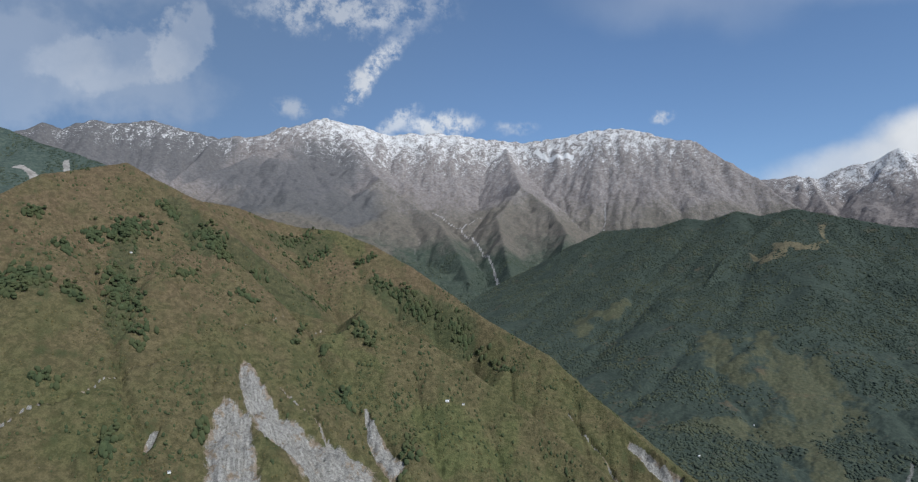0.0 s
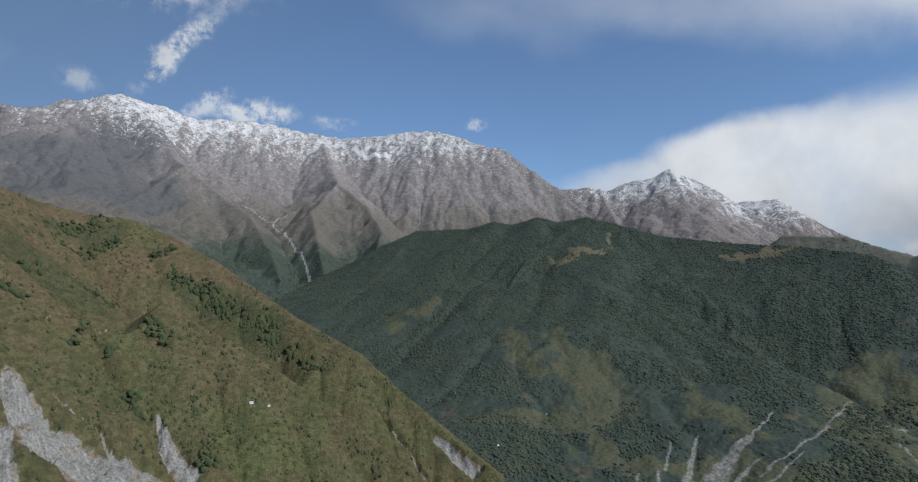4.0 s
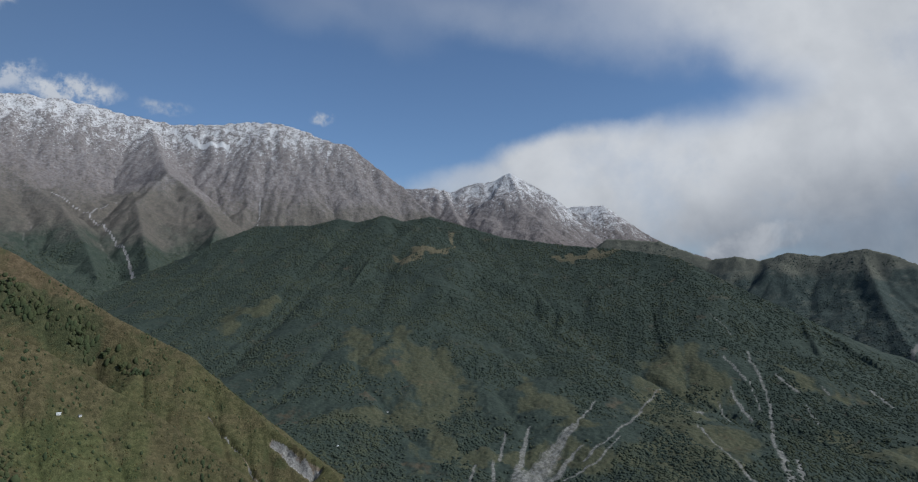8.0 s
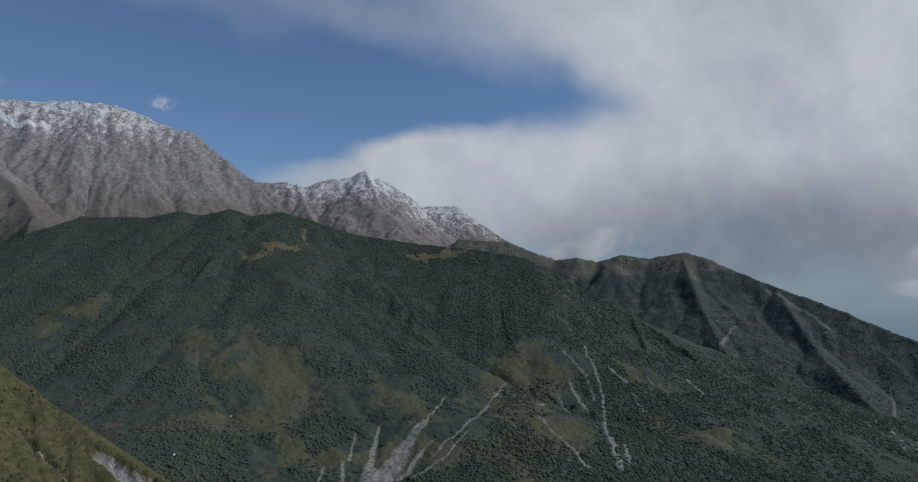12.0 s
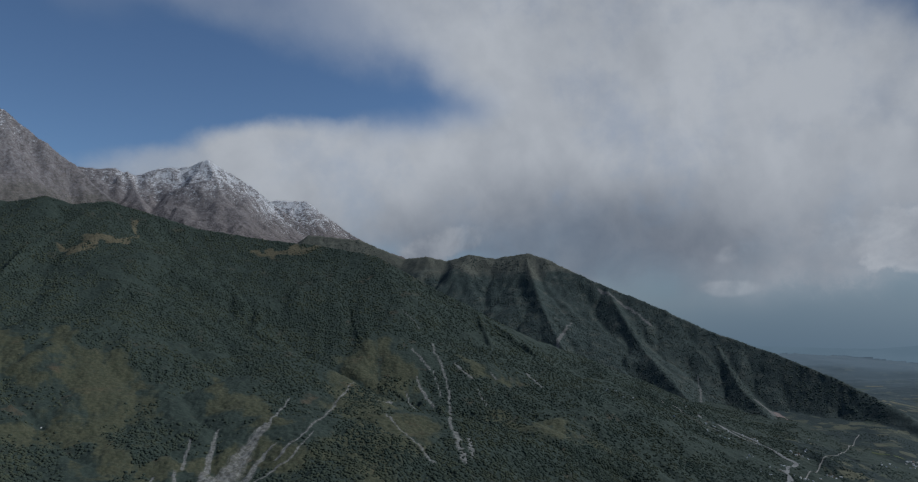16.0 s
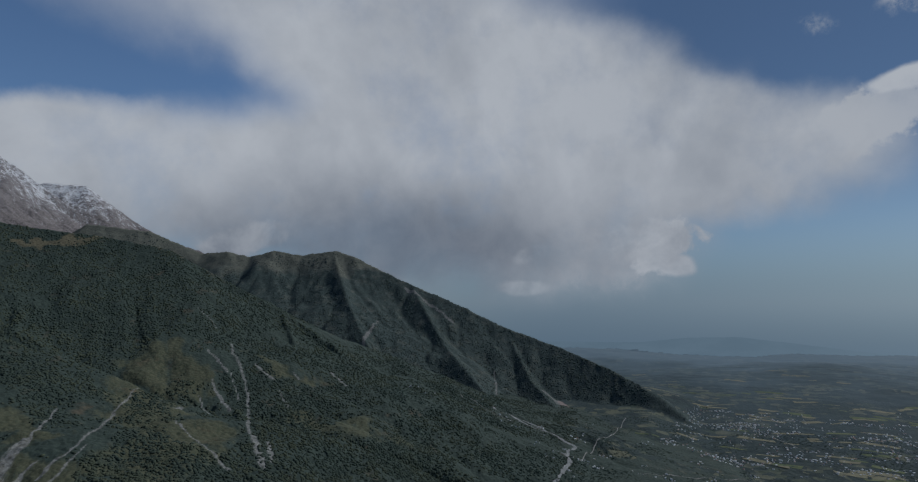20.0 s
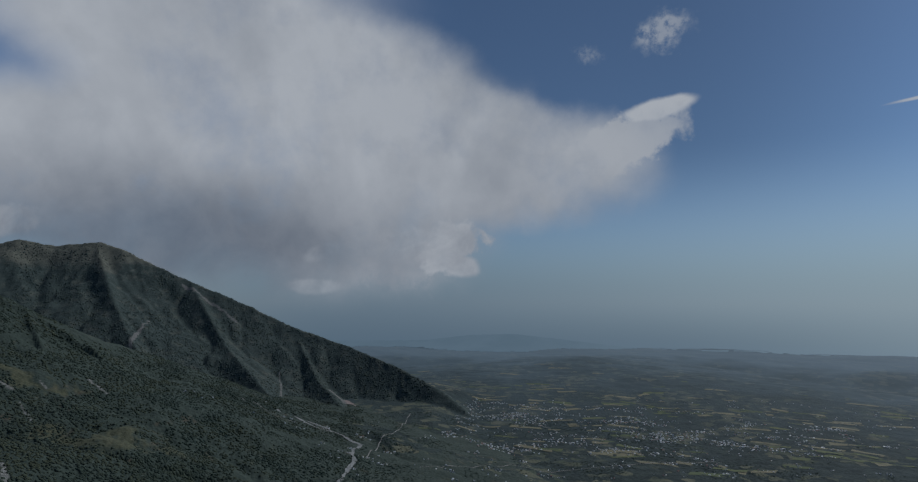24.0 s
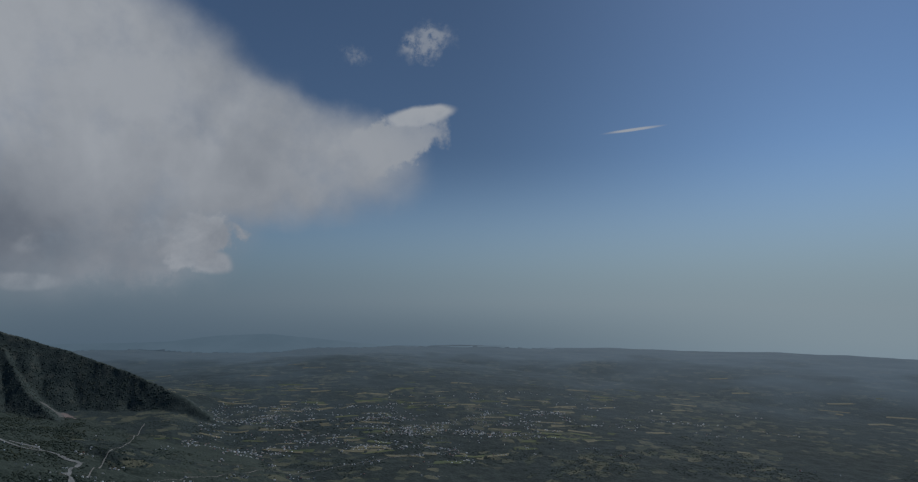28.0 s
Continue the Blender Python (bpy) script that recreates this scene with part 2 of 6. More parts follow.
def hill_colour(t, where):
    patch = t.ramp(t.noise(where, 0.016, 6.0, 0.65).outputs["Fac"], 0.42, 0.6)
    tuft = t.ramp(t.noise(where, 0.16, 6.0, 0.7).outputs["Fac"], 0.4, 0.6)
    dry = t.mix(tuft, (0.1, 0.073, 0.044), (0.17, 0.124, 0.076))
    green = t.mix(tuft, (0.068, 0.07, 0.031), (0.122, 0.118, 0.055))
    low = t.ramp(t.add("ShaderNodeSeparateXYZ", {0: where}).outputs[2], 440.0, 280.0)
    grass = t.mix(t.math("ADD", t.math("MULTIPLY", patch, 0.42), t.math("MULTIPLY", low, 0.55), clamp=True), dry, green)
    lush = t.ramp(t.math("ADD", mask(t, "meadow"), t.math("MULTIPLY_ADD", t.noise(where, 0.05, 6.0, 0.7).outputs["Fac"], 1.6, -0.8)), 0.25, 0.8)
    grass = t.mix(t.math("MULTIPLY", lush, 0.3), grass, t.mix(tuft, (0.055, 0.085, 0.026), (0.11, 0.15, 0.05)))
    # real scrub scattered over the grass
    scrub_or_shadow = t.math("ADD", t.noise(where, 0.04, 7.0, 0.72).outputs["Fac"], t.math("MULTIPLY_ADD", t.noise(fall_line(t, where, 0.05, 0.008), 1.0, 5.0, 0.6).outputs["Fac"], 0.5, -0.25))
    grass = t.mix(t.math("MULTIPLY", t.ramp(scrub_or_shadow, 0.54, 0.7), 0.75), grass, (0.045, 0.06, 0.026))
    thicket = t.ramp(t.math("ADD", mask(t, "scrub_or_shadow"), t.math("MULTIPLY_ADD", t.noise(where, 0.1, 7.0, 0.75).outputs["Fac"], 2.0, -1.0)), 0.3, 0.75)
    grass = t.mix(t.math("MULTIPLY", thicket, 0.65), grass, t.mix(tuft, (0.036, 0.05, 0.026), (0.07, 0.085, 0.042)))
    gully = t.ramp(t.math("ADD", mask(t, "flow"), t.math("MULTIPLY_ADD", t.noise(where, 0.07, 6.0, 0.7).outputs["Fac"], 1.0, -0.5)), 0.35, 0.8)
    grass = t.mix(t.math("MULTIPLY", gully, 0.5), grass, (0.06, 0.068, 0.03))
    blade = t.ramp(t.noise(where, 0.6, 5.0, 0.8).outputs["Fac"], 0.4, 0.6)
    grass = t.mix(t.math("MULTIPLY_ADD", blade, -0.45, 0.45), grass, (0.04, 0.042, 0.016))
    stones = t.ramp(t.noise(where, 0.7, 3.0, 0.6).outputs["Fac"], 0.70, 0.76)
    grass = t.mix(t.math("MULTIPLY", stones, 0.5), grass, (0.3, 0.28, 0.25))
    lines = slide_lines(t, where, 0.6, 0.09)
    bare = t.mix(t.math("MULTIPLY_ADD", t.ramp(t.noise(lines, 1.0, 6.0, 0.7).outputs["Fac"], 0.38, 0.62), 0.32, t.math("MULTIPLY", t.ramp(t.noise(where, 0.5, 7.0, 0.8).outputs["Fac"], 0.36, 0.64), 0.6)), (0.1, 0.095, 0.086), (0.38, 0.37, 0.35))
    earth = rock(t, where, (0.12, 0.09, 0.06), (0.30, 0.25, 0.2), 0.25)
    bare = t.mix(t.ramp(t.math("ADD", t.noise(where, 0.06, 6.0, 0.7).outputs["Fac"], t.math("MULTIPLY_ADD", mask(t, "scar"), -0.22, 0.18)), 0.52, 0.6), bare, earth)
    edge = t.math("ADD", mask(t, "scar"), t.math("ADD", t.math("MULTIPLY_ADD", t.noise(where, 0.13, 6.0, 0.7).outputs["Fac"], 0.7, -0.35), t.math("MULTIPLY_ADD", t.noise(lines, 1.6, 4.0, 0.6).outputs["Fac"], 0.4, -0.2)))
    return t.mix(t.ramp(edge, 0.42, 0.54), grass, bare)


def forest_colour(t, where):
    n = t.ramp(t.noise(where, 0.16, 7.0, 0.8).outputs["Fac"], 0.38, 0.64)
    wood = t.mix(n, (0.032, 0.044, 0.036), (0.051, 0.066, 0.052))
    grass = t.mix(n, (0.056, 0.062, 0.036), (0.1, 0.096, 0.056))
    streaks = t.noise(fall_line(t, where, 0.09, 0.012), 1.0, 6.0, 0.7).outputs["Fac"]
    open_ = t.math("ADD", mask(t, "meadow"), t.math("ADD", t.math("MULTIPLY_ADD", t.noise(where, 0.022, 7.0, 0.7).outputs["Fac"], 1.6, -0.8), t.math("MULTIPLY_ADD", streaks, 1.2, -0.75)))
    low = t.ramp(t.add("ShaderNodeSeparateXYZ", {0: where}).outputs[2], 190.0, 20.0)
    open_ = t.math("ADD", t.math("SUBTRACT", open_, t.math("MULTIPLY", mask(t, "flow"), 0.7)), t.math("MULTIPLY", low, 0.3))
    col = t.mix(t.math("MULTIPLY", t.ramp(open_, 0.2, 0.8), 0.85), wood, grass)
    # dry pasture along the crest
    pasture = t.math("MULTIPLY", t.ramp(t.math("ADD", mask(t, "meadow"), t.math("MULTIPLY_ADD", n, 0.5, -0.25)), 0.3, 0.7), t.ramp(t.add("ShaderNodeSeparateXYZ", {0: where}).outputs[2], 430.0, 510.0))
    col = t.mix(t.math("MULTIPLY", pasture, 0.8), col, t.mix(n, (0.1, 0.084, 0.052), (0.17, 0.145, 0.092)))
    brown = t.ramp(t.noise(where, 0.015, 6.0, 0.7).outputs["Fac"], 0.58, 0.7)
    col = t.mix(t.math("MULTIPLY", brown, 0.45), col, (0.13, 0.09, 0.055))
    bare = rock(t, where, (0.09, 0.086, 0.074), (0.34, 0.33, 0.31), 0.2)
    edge = t.math("ADD", mask(t, "scar"), t.math("MULTIPLY_ADD", t.noise(slide_lines(t, where, 0.3, 0.03), 1.0, 7.0, 0.7).outputs["Fac"], 1.6, -0.8))
    return t.mix(t.math("MULTIPLY", t.ramp(edge, 0.3, 0.95), 0.75), col, bare)


def range_colour(t, where, tree_line=680.0, rock_line=980.0):
    z = t.add("ShaderNodeSeparateXYZ", {0: where}).outputs[2]
    n = t.noise(where, 0.055, 9.0, 0.82).outputs["Fac"]
    stone = t.mix(t.ramp(n, 0.38, 0.62), (0.115, 0.1, 0.097), (0.215, 0.188, 0.178))
    heath = t.mix(t.ramp(n, 0.3, 0.7), (0.092, 0.088, 0.076), (0.175, 0.152, 0.13))
    wood = t.mix(t.ramp(n, 0.36, 0.64), (0.04, 0.056, 0.045), (0.072, 0.088, 0.067))
    level = t.math("ADD", z, t.math("MULTIPLY_ADD", t.noise(where, 0.004, 6.0, 0.65).outputs["Fac"], 500.0, -250.0))
    col = t.mix(t.ramp(level, tree_line - 80, tree_line + 80), wood, heath)
    col = t.mix(t.ramp(level, rock_line - 100, rock_line + 100), col, stone)
    scree = t.ramp(t.math("ADD", mask(t, "scar"), t.math("MULTIPLY_ADD", t.noise(where, 0.03, 6.0, 0.7).outputs["Fac"], 1.0, -0.5)), 0.42, 0.6)
    col = t.mix(scree, col, rock(t, where, (0.18, 0.17, 0.165), (0.42, 0.4, 0.39), 0.04))
    rill = t.math("MULTIPLY", t.ramp(t.math("ADD", mask(t, "flow"), t.math("MULTIPLY_ADD", n, 0.8, -0.4)), 0.3, 0.75), t.ramp(level, tree_line - 250, tree_line + 150))
    col = t.mix(t.math("MULTIPLY", rill, 0.5), col, (0.27, 0.25, 0.24))
    speck = t.noise(fall_line(t, where, 0.1, 0.045), 1.0, 9.0, 0.75, 0.6).outputs["Fac"]
    fleck = t.noise(fall_line(t, where, 0.32, 0.2), 1.0, 4.0, 0.75, 0.4).outputs["Fac"]
    fall = mask(t, "snow")
    grassy = t.math("ADD", mask(t, "meadow"), t.math("MULTIPLY_ADD", n, 1.2, -0.6))
    col = t.mix(t.math("MULTIPLY", t.ramp(grassy, 0.25, 0.75), 0.6), col, heath)
    # cloud shadow on the western slopes, painted in as darker, bluer rock
    cloud_shadow = t.ramp(t.math("ADD", mask(t, "scrub_or_shadow"), t.math("MULTIPLY_ADD", n, 1.0, -0.5)), 0.1, 0.9)
    col = t.mix(t.math("MULTIPLY", cloud_shadow, 0.75), col, t.mix(t.ramp(n, 0.3, 0.7), (0.07, 0.076, 0.086), (0.115, 0.115, 0.122)))
    # snow dust is held back inside the painted shadow
    dust = t.math("MULTIPLY", t.math("MULTIPLY", t.ramp(level, 760.0, 1250.0), t.math("MULTIPLY_ADD", mask(t, "scrub_or_shadow"), -0.85, 1.0, clamp=True)), t.ramp(t.noise(fall_line(t, where, 0.16, 0.09), 1.0, 9.0, 0.8, 0.5).outputs["Fac"], 0.4, 0.66))
    col = t.mix(t.math("MULTIPLY", dust, 0.42), col, (0.51, 0.5, 0.52))
    snow = t.math("MULTIPLY", t.ramp(fall, 0.0, 0.15), t.ramp(t.math("ADD", fall, t.math("ADD", t.math("MULTIPLY_ADD", speck, 1.8, -0.9), t.math("MULTIPLY_ADD", fleck, 2.4, -1.2))), 0.4, 0.56))
    return t.mix(t.math("MULTIPLY", snow, 0.78), col, (0.72, 0.72, 0.73))


def wooded_colour(t, where):
    n = t.ramp(t.noise(where, 0.08, 9.0, 0.8).outputs["Fac"], 0.35, 0.66)
    wood = t.mix(n, (0.035, 0.055, 0.05), (0.085, 0.105, 0.085))
    edge = t.math("ADD", mask(t, "scar"), t.math("MULTIPLY_ADD", t.noise(where, 0.03, 7.0, 0.75).outputs["Fac"], 2.0, -1.0))
    return t.mix(t.ramp(edge, 0.4, 0.6), wood, rock(t, where, (0.15, 0.14, 0.13), (0.34, 0.32, 0.3), 0.06))


def far_colour(t, where):
    n = t.ramp(t.noise(where, 0.06, 9.0, 0.75).outputs["Fac"], 0.28, 0.76)
    wood = t.mix(n, (0.029, 0.042, 0.039), (0.064, 0.082, 0.073))
    grass = t.mix(n, (0.085, 0.09, 0.072), (0.145, 0.142, 0.112))
    z = t.add("ShaderNodeSeparateXYZ", {0: where}).outputs[2]
    open_ = t.math("ADD", t.ramp(z, 400.0, 620.0), t.math("MULTIPLY_ADD", t.noise(where, 0.008, 5.0, 0.6).outputs["Fac"], 1.6, -0.8))
    col = t.mix(t.ramp(open_, 0.35, 0.75), wood, grass)
    glade = t.ramp(t.noise(where, 0.02, 7.0, 0.7).outputs["Fac"], 0.5, 0.66)
    col = t.mix(t.math("MULTIPLY", glade, 0.55), col, grass)
    edge = t.math("ADD", mask(t, "scar"), t.math("MULTIPLY_ADD", t.noise(where, 0.05, 6.0, 0.7).outputs["Fac"], 2.0, -1.0))
    return t.mix(t.math("MULTIPLY", t.ramp(edge, 0.35, 0.75), 0.7), col, (0.18, 0.17, 0.16))


def plain_colour(t, where):
    n = t.ramp(t.noise(where, 0.03, 8.0, 0.72).outputs["Fac"], 0.35, 0.68)
    wood = t.mix(n, (0.018, 0.028, 0.027), (0.042, 0.056, 0.049))
    flat = t.add("ShaderNodeVectorMath", {0: where, 1: (1.0, 1.0, 0.0)}, operation="MULTIPLY").outputs[0]
    cell = t.add("ShaderNodeTexVoronoi", {"Vector": flat, "Scale": 0.032, "Randomness": 1.0})
    pick = t.add("ShaderNodeSeparateColor", {0: cell.outputs["Color"]}).outputs
    field = t.mix(pick[0], (0.055, 0.07, 0.045), (0.17, 0.16, 0.1))
    open_ = t.ramp(t.math("ADD", t.noise(where, 0.0035, 6.0, 0.65).outputs["Fac"], t.math("MULTIPLY_ADD", pick[1], 0.35, -0.175)), 0.58, 0.66)
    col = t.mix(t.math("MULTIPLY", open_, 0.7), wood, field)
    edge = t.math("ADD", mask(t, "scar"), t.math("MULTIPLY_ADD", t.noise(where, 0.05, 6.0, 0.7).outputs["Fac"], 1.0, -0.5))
    # haze painted into the ground colour: paler and bluer farther out
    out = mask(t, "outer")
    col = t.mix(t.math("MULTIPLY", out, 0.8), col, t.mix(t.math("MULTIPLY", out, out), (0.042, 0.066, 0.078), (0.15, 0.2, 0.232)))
    return t.mix(t.ramp(edge, 0.42, 0.6), col, (0.24, 0.19, 0.17))


def hazy_backdrop(name):
    """The farthest hills: a glow painted in haze colours, a little darker than the sky behind them."""
    m = bpy.data.materials.new(name)
    m.use_nodes = True
    t = Nodes(m.node_tree)
    where = t.add("ShaderNodeNewGeometry").outputs["Position"]
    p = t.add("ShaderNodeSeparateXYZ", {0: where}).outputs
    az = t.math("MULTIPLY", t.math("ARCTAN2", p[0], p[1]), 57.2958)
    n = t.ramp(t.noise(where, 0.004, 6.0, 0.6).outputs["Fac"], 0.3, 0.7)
    # haze colour, painted brighter towards the sun's side
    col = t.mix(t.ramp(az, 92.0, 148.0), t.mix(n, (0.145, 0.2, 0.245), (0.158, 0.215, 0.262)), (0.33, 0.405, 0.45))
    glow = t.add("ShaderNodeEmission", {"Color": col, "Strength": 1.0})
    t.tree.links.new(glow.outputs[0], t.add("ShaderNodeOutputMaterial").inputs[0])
    return m


MAT = {
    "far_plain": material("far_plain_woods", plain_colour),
    "grass_hill": material("dry_hill_grass", hill_colour, 2.2, 0.3),
    "wooded_hill": material("hillside_woods", wooded_colour, 2.4, 0.1, canopy=12.0),
    "forest_mountain": material("mountain_forest_floor", forest_colour, 1.2, 0.1, canopy=7.0),
    "far_ridge": material("far_ridge_woods", far_colour, 2.6, 0.2),
    "snow_range": material("snowy_rock", range_colour, 9.0, 0.09, stretch=0.6),
    "far_peak": material("snowy_rock_peak", lambda t, where: range_colour(t, where, 480.0, 640.0), 9.0, 0.09, stretch=0.6),
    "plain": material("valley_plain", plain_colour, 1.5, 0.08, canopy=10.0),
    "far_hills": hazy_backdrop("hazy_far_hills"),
}

# ---- the land: one sheet of ground, shaped by ridges ----
def lattice(ix, iy, seed):
    h = (ix.astype(np.int64) * 374761393 + iy.astype(np.int64) * 668265263 + seed * 974634721) & 0x7FFFFFFF
    h = ((h ^ (h >> 13)) * 1274126177) & 0x7FFFFFFF
    return ((h ^ (h >> 16)) & 0xFFFF) / 65535.0


def value_noise(x, y, seed):
    """Smooth noise from -1 to 1."""
    ix, iy = np.floor(x), np.floor(y)
    fx, fy = x - ix, y - iy
    fx, fy = fx * fx * fx * (fx * (fx * 6 - 15) + 10), fy * fy * fy * (fy * (fy * 6 - 15) + 10)
    a, b = lattice(ix, iy, seed), lattice(ix + 1, iy, seed)
    c, d = lattice(ix, iy + 1, seed), lattice(ix + 1, iy + 1, seed)
    return 2 * (a + (b - a) * fx + (c - a) * fy + (a - b - c + d) * fx * fy) - 1


def fbm(x, y, seed, octaves=4, gain=0.5):
    total, amp = np.zeros_like(x), 1.0
    for i in range(octaves):
        total += amp * value_noise(x * 2**i + 17.3 * i, y * 2**i - 9.1 * i, seed + i)
        amp *= gain
    return total


def ribs(x, y, seed, octaves=4):
    """Sharp ribs (0) between rounded gullies (1)."""
    total, amp = np.zeros_like(x), 0.55
    for i in range(octaves):
        total += amp * np.abs(value_noise(x * 2.1**i + 5.7 * i, y * 1.8**i + 3.3 * i, seed + i)) * 1.6
        amp *= 0.5
    return total


def spot(az, el, r):
    """A place by azimuth, elevation (degrees) and distance from under the drone."""
    a = radians(az)
    return r * math.sin(a), r * math.cos(a), EYE + r * math.tan(radians(el))


